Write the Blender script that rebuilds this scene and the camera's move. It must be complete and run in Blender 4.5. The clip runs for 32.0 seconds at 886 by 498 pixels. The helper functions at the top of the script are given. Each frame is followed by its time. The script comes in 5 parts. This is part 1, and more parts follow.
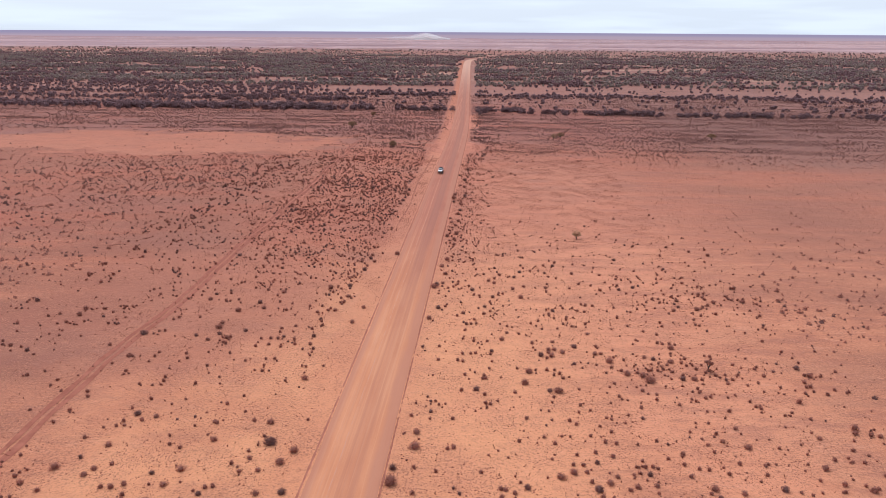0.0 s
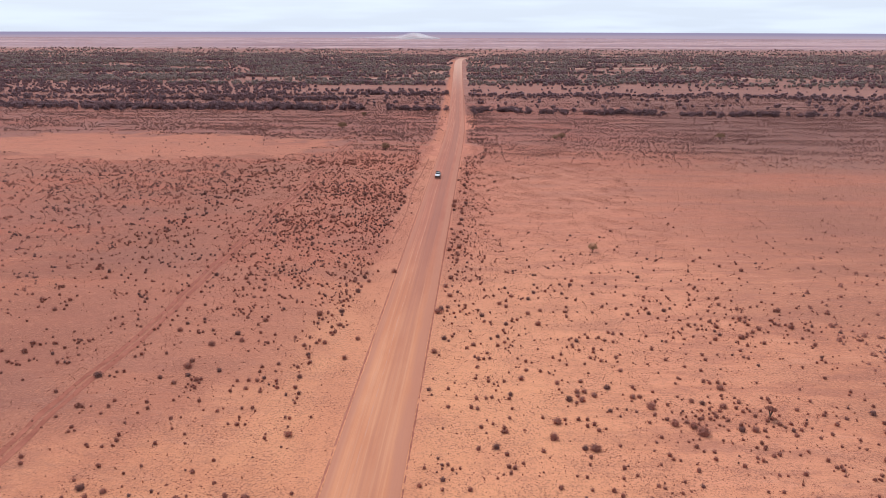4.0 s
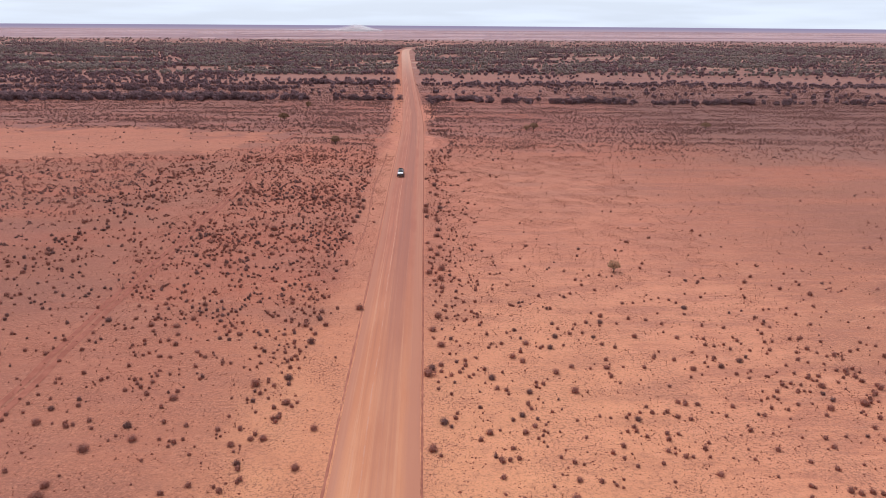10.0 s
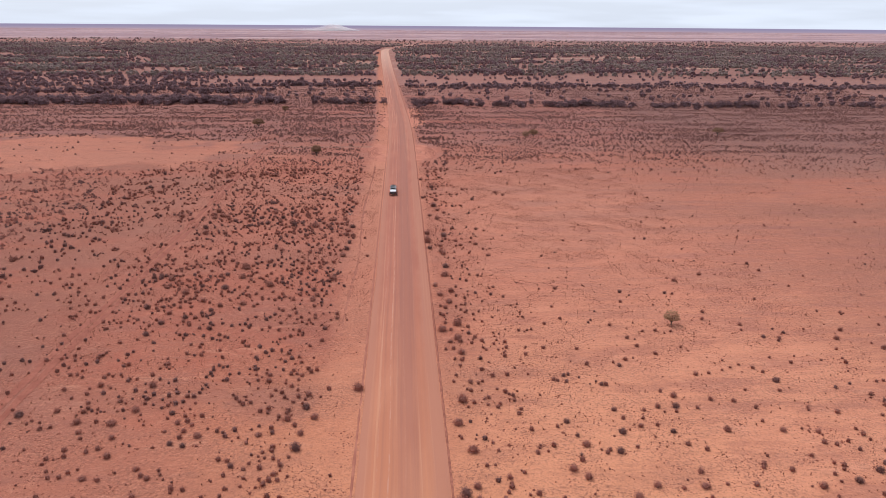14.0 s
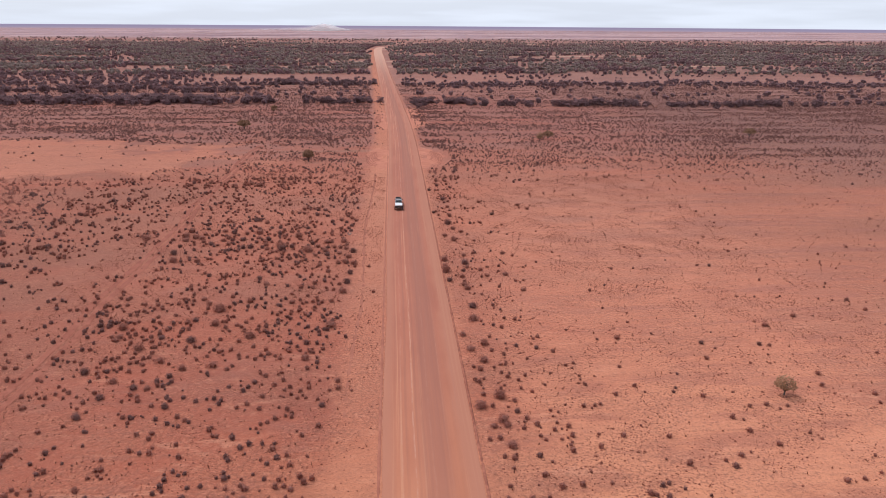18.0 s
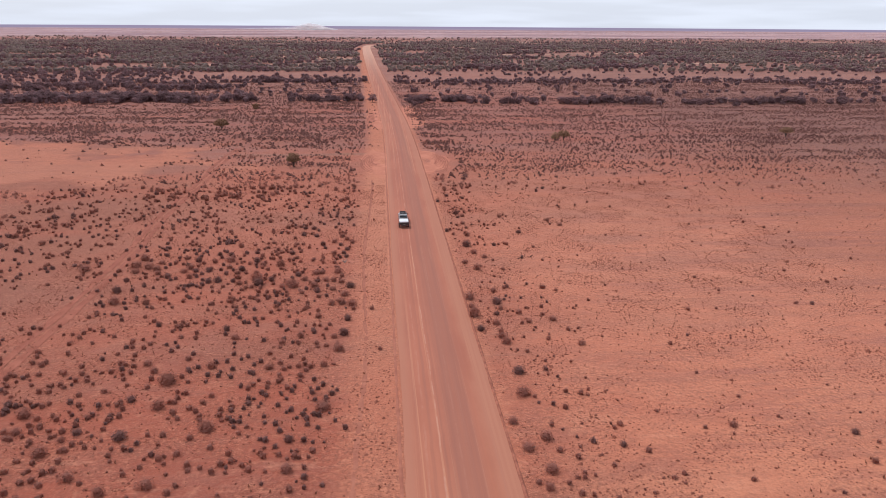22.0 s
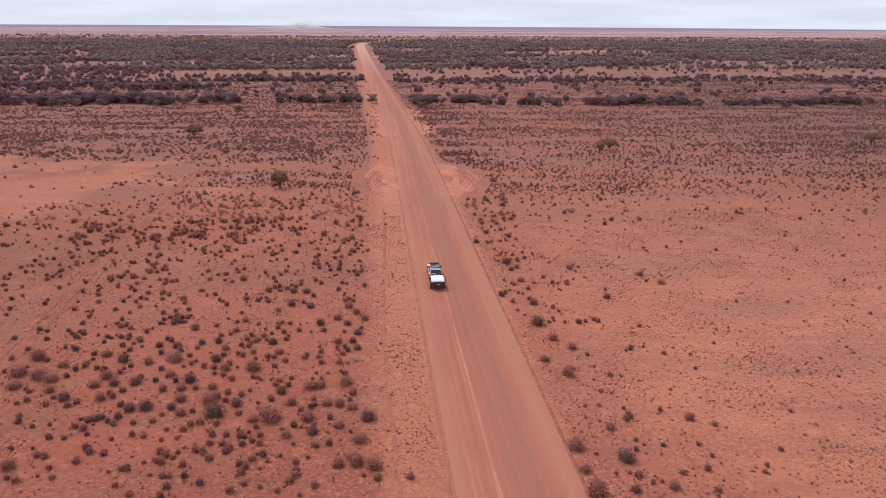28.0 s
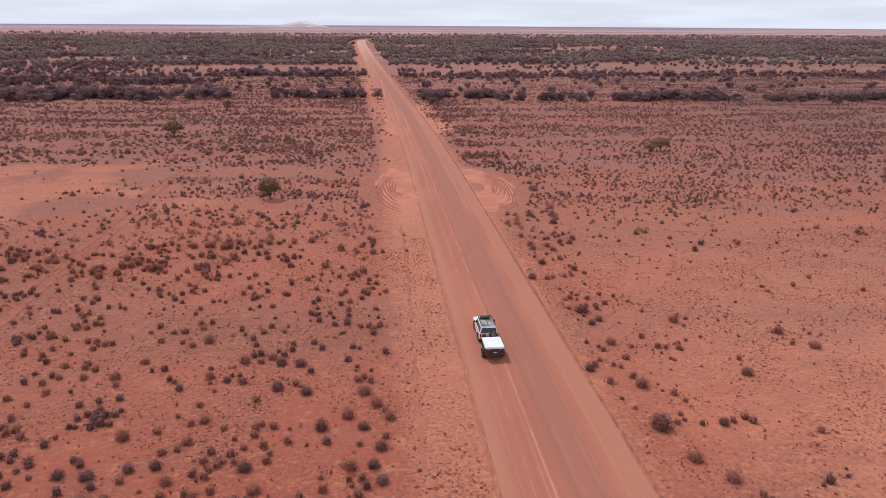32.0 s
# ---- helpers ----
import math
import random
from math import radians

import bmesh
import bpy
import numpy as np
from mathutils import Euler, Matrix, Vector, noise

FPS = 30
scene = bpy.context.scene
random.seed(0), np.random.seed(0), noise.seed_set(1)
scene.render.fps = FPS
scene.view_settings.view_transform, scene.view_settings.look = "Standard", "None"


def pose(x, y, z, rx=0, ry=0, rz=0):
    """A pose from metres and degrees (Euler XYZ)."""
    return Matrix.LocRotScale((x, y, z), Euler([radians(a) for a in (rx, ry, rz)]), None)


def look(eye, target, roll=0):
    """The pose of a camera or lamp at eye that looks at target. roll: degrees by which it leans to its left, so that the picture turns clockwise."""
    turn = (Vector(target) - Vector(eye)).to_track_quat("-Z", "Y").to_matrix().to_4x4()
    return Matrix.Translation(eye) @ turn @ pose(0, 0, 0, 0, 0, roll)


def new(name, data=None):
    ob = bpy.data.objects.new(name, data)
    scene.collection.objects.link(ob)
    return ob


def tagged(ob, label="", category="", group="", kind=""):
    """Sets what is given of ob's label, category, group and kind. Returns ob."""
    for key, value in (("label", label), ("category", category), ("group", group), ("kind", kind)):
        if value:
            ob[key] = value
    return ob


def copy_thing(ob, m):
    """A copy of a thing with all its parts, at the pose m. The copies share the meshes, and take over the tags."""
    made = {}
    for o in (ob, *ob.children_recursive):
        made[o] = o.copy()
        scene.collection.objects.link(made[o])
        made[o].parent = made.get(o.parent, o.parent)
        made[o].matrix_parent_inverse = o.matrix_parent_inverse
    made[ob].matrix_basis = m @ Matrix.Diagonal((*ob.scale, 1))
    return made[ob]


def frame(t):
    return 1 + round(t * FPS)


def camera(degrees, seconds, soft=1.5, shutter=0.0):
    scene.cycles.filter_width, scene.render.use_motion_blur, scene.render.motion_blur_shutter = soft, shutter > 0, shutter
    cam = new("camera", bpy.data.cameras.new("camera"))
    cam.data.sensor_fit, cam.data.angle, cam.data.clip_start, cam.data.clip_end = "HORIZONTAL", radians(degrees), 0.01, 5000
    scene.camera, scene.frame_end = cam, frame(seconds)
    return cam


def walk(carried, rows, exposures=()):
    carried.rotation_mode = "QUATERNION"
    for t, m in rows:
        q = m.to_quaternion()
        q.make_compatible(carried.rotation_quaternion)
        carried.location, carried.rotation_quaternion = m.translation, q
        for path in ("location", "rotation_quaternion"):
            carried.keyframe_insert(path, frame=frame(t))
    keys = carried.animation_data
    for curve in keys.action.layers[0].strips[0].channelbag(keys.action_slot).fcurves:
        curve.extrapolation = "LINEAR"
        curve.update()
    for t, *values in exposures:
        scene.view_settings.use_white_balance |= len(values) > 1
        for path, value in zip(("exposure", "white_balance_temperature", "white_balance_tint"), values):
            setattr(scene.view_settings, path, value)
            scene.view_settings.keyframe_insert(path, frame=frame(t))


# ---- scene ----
# ---------------------------------------------------------------- camera
cam = camera(65.1, 32.0, soft=0.8)
PATH = [
    (0.0, 20.59, 0.00, 61.60, 72.425, -0.336, 3.977),
    (0.5, 19.93, 2.68, 61.41, 72.309, -0.347, 3.859),
    (1.0, 19.32, 5.30, 61.21, 72.238, -0.348, 3.719),
    (1.5, 18.76, 7.88, 60.98, 72.229, -0.332, 3.588),
    (2.0, 18.22, 10.49, 60.73, 72.285, -0.295, 3.463),
    (2.5, 17.70, 13.13, 60.43, 72.336, -0.244, 3.340),
    (3.0, 17.18, 15.85, 60.08, 72.388, -0.189, 3.219),
    (3.5, 16.63, 18.72, 59.68, 72.464, -0.154, 3.162),
    (5.5, 13.68, 31.90, 56.58, 72.146, -0.162, 2.772),
    (6.0, 12.89, 35.58, 55.54, 72.088, -0.180, 2.672),
    (6.5, 12.11, 39.30, 54.47, 72.042, -0.206, 2.551),
    (7.0, 11.35, 43.10, 53.44, 71.980, -0.231, 1.810),
    (7.5, 10.73, 47.04, 52.55, 71.951, -0.252, -0.120),
    (8.0, 9.98, 50.92, 51.87, 71.876, -0.272, -1.109),
    (8.5, 9.15, 54.91, 51.44, 71.882, -0.301, -1.256),
    (9.0, 8.39, 59.06, 51.21, 71.945, -0.338, -1.294),
    (9.5, 7.70, 63.21, 51.09, 71.929, -0.365, -1.395),
    (10.0, 6.91, 67.35, 51.05, 71.962, -0.379, -1.466),
    (10.5, 6.11, 71.41, 51.02, 71.984, -0.387, -1.586),
    (11.0, 5.34, 75.41, 50.96, 71.983, -0.392, -1.686),
    (11.5, 4.62, 79.40, 50.84, 71.954, -0.391, -1.761),
    (12.0, 3.94, 83.37, 50.69, 71.927, -0.388, -1.806),
    (12.5, 3.30, 87.33, 50.50, 71.932, -0.384, -1.896),
    (13.0, 2.77, 91.32, 50.29, 71.976, -0.384, -2.842),
    (13.5, 2.03, 95.34, 50.04, 72.001, -0.391, -3.274),
    (14.0, 1.31, 99.33, 49.72, 71.978, -0.410, -3.340),
    (14.5, 0.64, 103.31, 49.39, 71.957, -0.430, -3.390),
    (16.5, -1.31, 118.82, 47.68, 71.946, -0.397, -3.741),
    (17.0, -1.76, 122.74, 47.09, 71.960, -0.396, -3.956),
    (17.5, -2.22, 126.71, 46.49, 71.979, -0.389, -4.001),
    (18.0, -2.66, 130.75, 45.87, 71.991, -0.381, -4.050),
    (18.5, -3.07, 134.84, 45.24, 71.983, -0.374, -4.060),
    (19.0, -3.49, 138.96, 44.60, 71.971, -0.370, -4.081),
    (19.5, -3.89, 143.14, 44.00, 71.989, -0.382, -4.080),
    (20.0, -4.29, 147.27, 43.38, 71.994, -0.396, -4.085),
    (20.5, -4.71, 151.38, 42.77, 71.994, -0.398, -4.118),
    (21.0, -5.08, 155.47, 42.15, 71.985, -0.388, -4.526),
    (21.5, -5.53, 159.53, 41.55, 71.996, -0.366, -4.897),
    (22.0, -5.99, 163.55, 40.97, 72.022, -0.354, -5.084),
    (22.5, -6.38, 167.52, 40.43, 72.032, -0.357, -5.216),
    (23.0, -6.77, 171.43, 39.93, 72.006, -0.362, -5.512),
    (23.5, -7.17, 175.39, 39.53, 71.963, -0.359, -5.615),
    (24.0, -7.45, 179.34, 39.23, 71.958, -0.366, -5.694),
    (24.5, -7.76, 183.30, 39.01, 71.993, -0.375, -5.676),
    (25.0, -8.07, 187.26, 38.81, 72.072, -0.387, -5.640),
    (25.5, -8.39, 191.16, 38.58, 72.134, -0.394, -5.656),
    (27.5, -9.92, 206.90, 37.09, 72.025, -0.339, -5.705),
    (28.0, -10.30, 210.95, 36.57, 72.008, -0.338, -5.739),
    (28.5, -10.68, 214.98, 36.01, 71.999, -0.362, -5.769),
    (29.0, -11.03, 219.00, 35.44, 71.994, -0.390, -5.785),
    (29.5, -11.34, 223.06, 34.85, 72.002, -0.404, -5.793),
    (30.0, -11.60, 227.13, 34.24, 72.003, -0.397, -5.800),
    (30.5, -11.84, 231.28, 33.59, 71.995, -0.371, -5.790),
    (31.0, -12.11, 235.41, 32.89, 71.968, -0.345, -5.793),
    (31.5, -12.43, 239.50, 32.14, 71.960, -0.339, -5.813),
    (32.0, -12.82, 243.41, 31.39, 71.964, -0.356, -5.793),
]
walk(cam, [(t, pose(x, y, z, a, b, c)) for t, x, y, z, a, b, c in PATH],
     exposures=[(0, -0.43, 5690, 11.5), (10, -0.48, 5740, 13), (20, -0.53, 5920, 15), (32, -0.55, 5940, 16)])

# ---------------------------------------------------------------- sky and sun
SUN_FROM = Vector((-0.42, 0.52, 1.0)).normalized()
world = bpy.data.worlds.new("sky")
scene.world = world
world.use_nodes = True
wt = world.node_tree
sky = wt.nodes.new("ShaderNodeTexSky")
sky.sky_type, sky.sun_disc = "NISHITA", False
sky.sun_elevation = math.asin(SUN_FROM.z)
sky.sun_rotation = math.atan2(SUN_FROM.x, SUN_FROM.y)
sky.dust_density, sky.air_density = 2.0, 1.0
wcoord = wt.nodes.new("ShaderNodeTexCoord")
wmap = wt.nodes.new("ShaderNodeMapping")
wmap.inputs["Scale"].default_value = (2.2, 2.2, 26.0)
wnoise = wt.nodes.new("ShaderNodeTexNoise")
wnoise.inputs["Scale"].default_value, wnoise.inputs["Detail"].default_value = 2.4, 7.0
wramp = wt.nodes.new("ShaderNodeMapRange")
wramp.inputs["From Min"].default_value, wramp.inputs["From Max"].default_value = 0.42, 0.62
wramp.inputs["To Min"].default_value, wramp.inputs["To Max"].default_value = 0.84, 0.97
wmix = wt.nodes.new("ShaderNodeMix")
wmix.data_type = "RGBA"
wmix.inputs["B"].default_value = (12.3, 12.8, 13.0, 1)
wbg = wt.nodes["Background"]
wbg.inputs["Strength"].default_value = 0.10
wt.links.new(wcoord.outputs["Generated"], wmap.inputs["Vector"])
wt.links.new(wmap.outputs["Vector"], wnoise.inputs["Vector"])
wt.links.new(wnoise.outputs["Fac"], wramp.inputs["Value"])
wsep = wt.nodes.new("ShaderNodeSeparateXYZ")
whigh = wt.nodes.new("ShaderNodeMapRange")
whigh.inputs["From Min"].default_value, whigh.inputs["From Max"].default_value = 0.08, 0.55
whigh.inputs["To Min"].default_value, whigh.inputs["To Max"].default_value = 1.0, 0.62
wthin = wt.nodes.new("ShaderNodeMath")
wthin.operation = "MULTIPLY"
wt.links.new(wcoord.outputs["Generated"], wsep.inputs[0])
wt.links.new(wsep.outputs["Z"], whigh.inputs["Value"])
wt.links.new(wramp.outputs["Result"], wthin.inputs[0])
wt.links.new(whigh.outputs["Result"], wthin.inputs[1])
wt.links.new(wthin.outputs[0], wmix.inputs["Factor"])
wt.links.new(sky.outputs["Color"], wmix.inputs["A"])
# plain beyond the built ground in painted haze: lilac, bluish rim under the horizon
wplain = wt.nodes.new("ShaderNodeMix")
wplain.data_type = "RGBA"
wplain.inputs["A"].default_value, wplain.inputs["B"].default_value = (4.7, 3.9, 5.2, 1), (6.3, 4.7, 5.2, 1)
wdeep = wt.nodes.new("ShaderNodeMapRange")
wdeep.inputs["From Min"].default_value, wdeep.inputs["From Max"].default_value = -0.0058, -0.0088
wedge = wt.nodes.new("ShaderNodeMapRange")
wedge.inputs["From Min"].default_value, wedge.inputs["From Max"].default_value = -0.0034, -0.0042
wland = wt.nodes.new("ShaderNodeMix")
wland.data_type = "RGBA"
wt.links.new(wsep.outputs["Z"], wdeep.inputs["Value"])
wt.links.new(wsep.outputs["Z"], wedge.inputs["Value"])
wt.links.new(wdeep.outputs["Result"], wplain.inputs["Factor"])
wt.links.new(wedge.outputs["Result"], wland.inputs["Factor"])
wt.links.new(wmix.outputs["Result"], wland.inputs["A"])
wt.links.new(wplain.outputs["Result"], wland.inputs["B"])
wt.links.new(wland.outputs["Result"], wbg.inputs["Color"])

sun = new("sun", bpy.data.lights.new("sun", "SUN"))
sun.data.energy, sun.data.angle, sun.data.color = 3.2, radians(3.5), (1.0, 0.95, 0.88)
sun.matrix_basis = look(SUN_FROM * 900, (0, 0, 0))


# ---------------------------------------------------------------- materials
class Nodes:
    """Short names for the nodes of one material."""

    def __init__(self, name, rough=0.9):
        self.mat = bpy.data.materials.new(name)
        self.mat.use_nodes = True
        self.tree = self.mat.node_tree
        self.bsdf = self.tree.nodes["Principled BSDF"]
        self.bsdf.inputs["Roughness"].default_value = rough
        self.bsdf.inputs["Specular IOR Level"].default_value = 0.2

    def put(self, socket, value):
        if isinstance(value, bpy.types.NodeSocket):
            self.tree.links.new(value, socket)
        else:
            socket.default_value = value

    def node(self, kind, **settings):
        n = self.tree.nodes.new(kind)
        for key, value in settings.items():
            self.put(n.inputs[key.replace("_", " ")], value)
        return n

    def calc(self, op, a, b=0.0):
        n = self.tree.nodes.new("ShaderNodeMath")
        n.operation = op
        self.put(n.inputs[0], a)
        self.put(n.inputs[1], b)
        return n.outputs[0]

    def place(self):
        return self.node("ShaderNodeNewGeometry").outputs["Position"]

    def xyz(self, vector):
        return self.node("ShaderNodeSeparateXYZ", Vector=vector).outputs

    def stretch(self, vector, sx, sy, sz=1.0, ox=0.0, oy=0.0):
        n = self.node("ShaderNodeMapping", Vector=vector)
        n.inputs["Scale"].default_value = (sx, sy, sz)
        n.inputs["Location"].default_value = (ox, oy, 0)
        return n.outputs[0]

    def noise(self, vector, scale, detail=4.0, rough=0.55):
        return self.node("ShaderNodeTexNoise", Vector=vector, Scale=scale, Detail=detail, Roughness=rough).outputs["Fac"]

    def ramp(self, value, lo, hi, to_lo=0.0, to_hi=1.0):
        n = self.node("ShaderNodeMapRange", Value=value)
        n.interpolation_type = "SMOOTHSTEP"
        for key, v in (("From Min", lo), ("From Max", hi), ("To Min", to_lo), ("To Max", to_hi)):
            self.put(n.inputs[key], v)
        return n.outputs[0]

    def mix(self, fac, a, b):
        n = self.tree.nodes.new("ShaderNodeMix")
        n.data_type = "RGBA"
        self.put(n.inputs["Factor"], fac)
        for key, v in (("A", a), ("B", b)):
            self.put(n.inputs[key], v if isinstance(v, bpy.types.NodeSocket) else (*v, 1.0))
        return n.outputs["Result"]

    def finish(self, colour, height=None, strength=0.5, distance=0.1, rough=None):
        self.put(self.bsdf.inputs["Base Color"], colour if isinstance(colour, bpy.types.NodeSocket) else (*colour, 1.0))
        if height is not None:
            b = self.node("ShaderNodeBump", Height=height, Strength=strength, Distance=distance)
            self.put(self.bsdf.inputs["Normal"], b.outputs[0])
        if rough is not None:
            self.put(self.bsdf.inputs["Roughness"], rough)
        return self.mat


def blob(n, x, y, x0, y0, rx, ry, wobble):
    """1 inside an uneven ellipse of ground, 0 outside."""
    dx = n.calc("DIVIDE", n.calc("SUBTRACT", x, x0), rx)
    dy = n.calc("DIVIDE", n.calc("SUBTRACT", y, y0), ry)
    r = n.calc("ADD", n.calc("MULTIPLY", dx, dx), n.calc("MULTIPLY", dy, dy))
    return n.ramp(n.calc("ADD", r, wobble), 1.25, 0.55)


RED, ORANGE, PALE, CRUST = (0.47, 0.165, 0.087), (0.56, 0.212, 0.110), (0.65, 0.305, 0.172), (0.31, 0.119, 0.078)


def soil_material():
    n = Nodes("red_soil", 1.0)
    n.bsdf.inputs["Specular IOR Level"].default_value = 0.2
    n.bsdf.inputs["Sheen Roughness"].default_value = 0.45
    n.bsdf.inputs["Sheen Tint"].default_value = (1.0, 0.47, 0.30, 1.0)
    p = n.place()
    x, y, _ = n.xyz(p)
    n.put(n.bsdf.inputs["Sheen Weight"], n.calc("MULTIPLY", n.ramp(y, 290.0, 460.0, 0.55, 0.06), n.ramp(n.calc("ABSOLUTE", n.calc("SUBTRACT", x, 8.0)), 95.0, 45.0, 0.85, 1.55)))
    big = n.noise(p, 0.011, 4, 0.6)
    mid = n.noise(p, 0.045, 5, 0.62)
    strip = n.noise(n.stretch(p, 0.012, 0.05), 1.0, 4, 0.6)
    fine = n.noise(p, 0.6, 6, 0.7)
    grit = n.noise(p, 5.0, 4, 0.7)
    wob = n.calc("MULTIPLY", n.calc("SUBTRACT", mid, 0.5), 2.6)
    speck = n.noise(p, 2.3, 5, 0.78)
    rubble = n.ramp(n.noise(p, 0.10, 4, 0.65), 0.40, 0.58, 0.40, 1.0)
    col = n.mix(n.ramp(big, 0.38, 0.62), RED, ORANGE)
    col = n.mix(n.ramp(mid, 0.48, 0.72, 0.0, 0.45), col, PALE)
    # crust spreads westward, its dark tone standing in for cloud shade too
    west = n.ramp(n.calc("ADD", x, n.calc("MULTIPLY", wob, 14.0)), -42.0, -85.0, 0.0, 0.55)
    col = n.mix(n.ramp(strip, n.calc("SUBTRACT", 0.56, n.calc("MULTIPLY", west, 0.2)), 0.70, 0.0, 0.75), col, CRUST)
    # deeper red soil further along the road, cloud shade darkening its colour too
    deep = n.ramp(n.calc("ADD", y, n.calc("MULTIPLY", wob, 40.0)), 125.0, 222.0, 0.0, 0.92)
    east = n.calc("MULTIPLY", n.ramp(x, 4.0, 40.0), n.ramp(n.calc("ADD", y, n.calc("MULTIPLY", wob, 30.0)), 400.0, 330.0))
    deep = n.calc("MULTIPLY", deep, n.calc("SUBTRACT", 1.0, n.calc("MULTIPLY", east, 0.27)))
    streak = n.noise(n.stretch(p, 0.07, 0.5), 1.0, 6, 0.7)
    col = n.mix(deep, col, n.mix(n.ramp(strip, 0.42, 0.66), (0.322, 0.070, 0.041), (0.230, 0.062, 0.044)))
    pan = n.calc("MAXIMUM", blob(n, x, y, -165.0, 383.0, 112.0, 44.0, n.calc("MULTIPLY", wob, 1.6)), n.calc("MULTIPLY", blob(n, x, y, 85.0, 225.0, 85.0, 75.0, n.calc("MULTIPLY", wob, 1.6)), 0.45))
    col = n.mix(n.calc("MULTIPLY", pan, 0.6), col, (0.55, 0.212, 0.124))
    island = n.noise(n.stretch(p, 0.055, 0.17), 1.0, 8, 0.72)
    east_pale = n.calc("MULTIPLY", n.calc("MULTIPLY", n.ramp(n.calc("ADD", x, n.calc("MULTIPLY", wob, 8.0)), 3.0, 22.0), n.ramp(n.calc("ADD", x, n.calc("MULTIPLY", wob, 20.0)), 95.0, 50.0, 0.35, 1.0)), n.ramp(n.calc("ADD", y, n.calc("MULTIPLY", wob, 22.0)), 245.0, 180.0))
    col = n.mix(n.calc("MULTIPLY", east_pale, n.ramp(island, 0.58, 0.42, 0.22, 0.82)), col, (0.68, 0.298, 0.156))
    wisp = n.noise(n.stretch(p, 0.10, 0.34, 1.0, 7.0, 3.0), 1.0, 9, 0.74)
    col = n.mix(n.ramp(island, 0.52, 0.58, 0.0, 0.38), col, (0.29, 0.104, 0.075))
    airy = n.ramp(y, 265.0, 185.0, 0.30, 1.0)
    col = n.mix(n.calc("MULTIPLY", n.ramp(wisp, 0.44, 0.38, 0.0, 0.42), airy), col, (0.70, 0.330, 0.200))
    col = n.mix(n.calc("MULTIPLY", n.ramp(wisp, 0.56, 0.62, 0.0, 0.36), airy), col, (0.26, 0.102, 0.070))
    col = n.mix(n.ramp(streak, 0.54, 0.66, 0.0, 0.28), col, (0.22, 0.095, 0.070))
    dusty = n.calc("MULTIPLY", n.ramp(n.calc("ADD", y, n.calc("MULTIPLY", wob, 30.0)), 215.0, 130.0), n.ramp(n.calc("ABSOLUTE", n.calc("ADD", x, n.calc("MULTIPLY", wob, 18.0))), 56.0, 22.0))
    open_east = n.calc("MULTIPLY", n.ramp(n.calc("ADD", x, n.calc("MULTIPLY", wob, 5.0)), 7.0, 18.0), n.calc("MULTIPLY", n.ramp(n.calc("ADD", x, n.calc("MULTIPLY", wob, 18.0)), 88.0, 55.0), n.ramp(n.calc("ADD", y, n.calc("MULTIPLY", wob, 22.0)), 345.0, 260.0)))
    col = n.mix(n.calc("MULTIPLY", open_east, n.calc("MULTIPLY", n.ramp(y, 262.0, 300.0, 0.75, 1.35), n.ramp(island, 0.60, 0.42, 0.12, 0.42))), col, (0.68, 0.238, 0.132))
    dusty = n.calc("MULTIPLY", dusty, n.calc("MAXIMUM", n.ramp(x, -32.0, -10.0, 0.2, 1.0), n.ramp(n.calc("ADD", y, n.calc("MULTIPLY", wob, 9.0)), 122.0, 102.0)))
    col = n.mix(n.calc("MULTIPLY", dusty, n.ramp(mid, 0.35, 0.6, 0.40, 0.85)), col, (0.72, 0.312, 0.148))
    # crust and cloud shade far out on both sides, both put into the soil colour
    bands = n.ramp(n.noise(n.stretch(p, 0.010, 0.045, 1.0, 3.0, 5.0), 1.0, 5, 0.6), 0.40, 0.60, 0.18, 1.0)
    outer = n.ramp(n.calc("ADD", x, n.calc("MULTIPLY", wob, 12.0)), -36.0, -70.0, 0.0, 0.80)
    col = n.mix(n.calc("MULTIPLY", outer, n.calc("MULTIPLY", bands, n.calc("SUBTRACT", 1.0, pan))), col, (0.220, 0.075, 0.050))
    # dim patch west of the road: cloud shade kept as crust colour
    dim_patch = blob(n, x, y, -52.0, 148.0, 40.0, 40.0, n.calc("MULTIPLY", wob, 0.7))
    col = n.mix(n.calc("MULTIPLY", dim_patch, 0.5), col, (0.315, 0.105, 0.068))
    outer = n.ramp(n.calc("ADD", x, n.calc("MULTIPLY", wob, 22.0)), 62.0, 130.0, 0.0, 0.86)
    col = n.mix(n.calc("MULTIPLY", outer, bands), col, (0.225, 0.083, 0.056))
    # thin dark crust lines that lie across the eastern plain
    thin = n.noise(n.stretch(p, 0.035, 0.30, 1.0, 2.0, 9.0), 1.0, 7, 0.7)
    thin = n.calc("MULTIPLY", n.ramp(thin, 0.53, 0.60, 0.0, 0.5), n.calc("MULTIPLY", n.ramp(x, 14.0, 40.0), n.ramp(y, 170.0, 240.0)))
    col = n.mix(thin, col, (0.260, 0.082, 0.070))
    long_line = n.noise(n.stretch(p, 0.011, 0.13, 1.0, 6.0, 2.0), 1.0, 7, 0.68)
    long_line = n.calc("MULTIPLY", n.ramp(long_line, 0.515, 0.575, 0.0, 0.66), n.calc("MULTIPLY", n.ramp(x, 22.0, 65.0), n.ramp(y, 215.0, 290.0)))
    col = n.mix(long_line, col, (0.225, 0.074, 0.060))
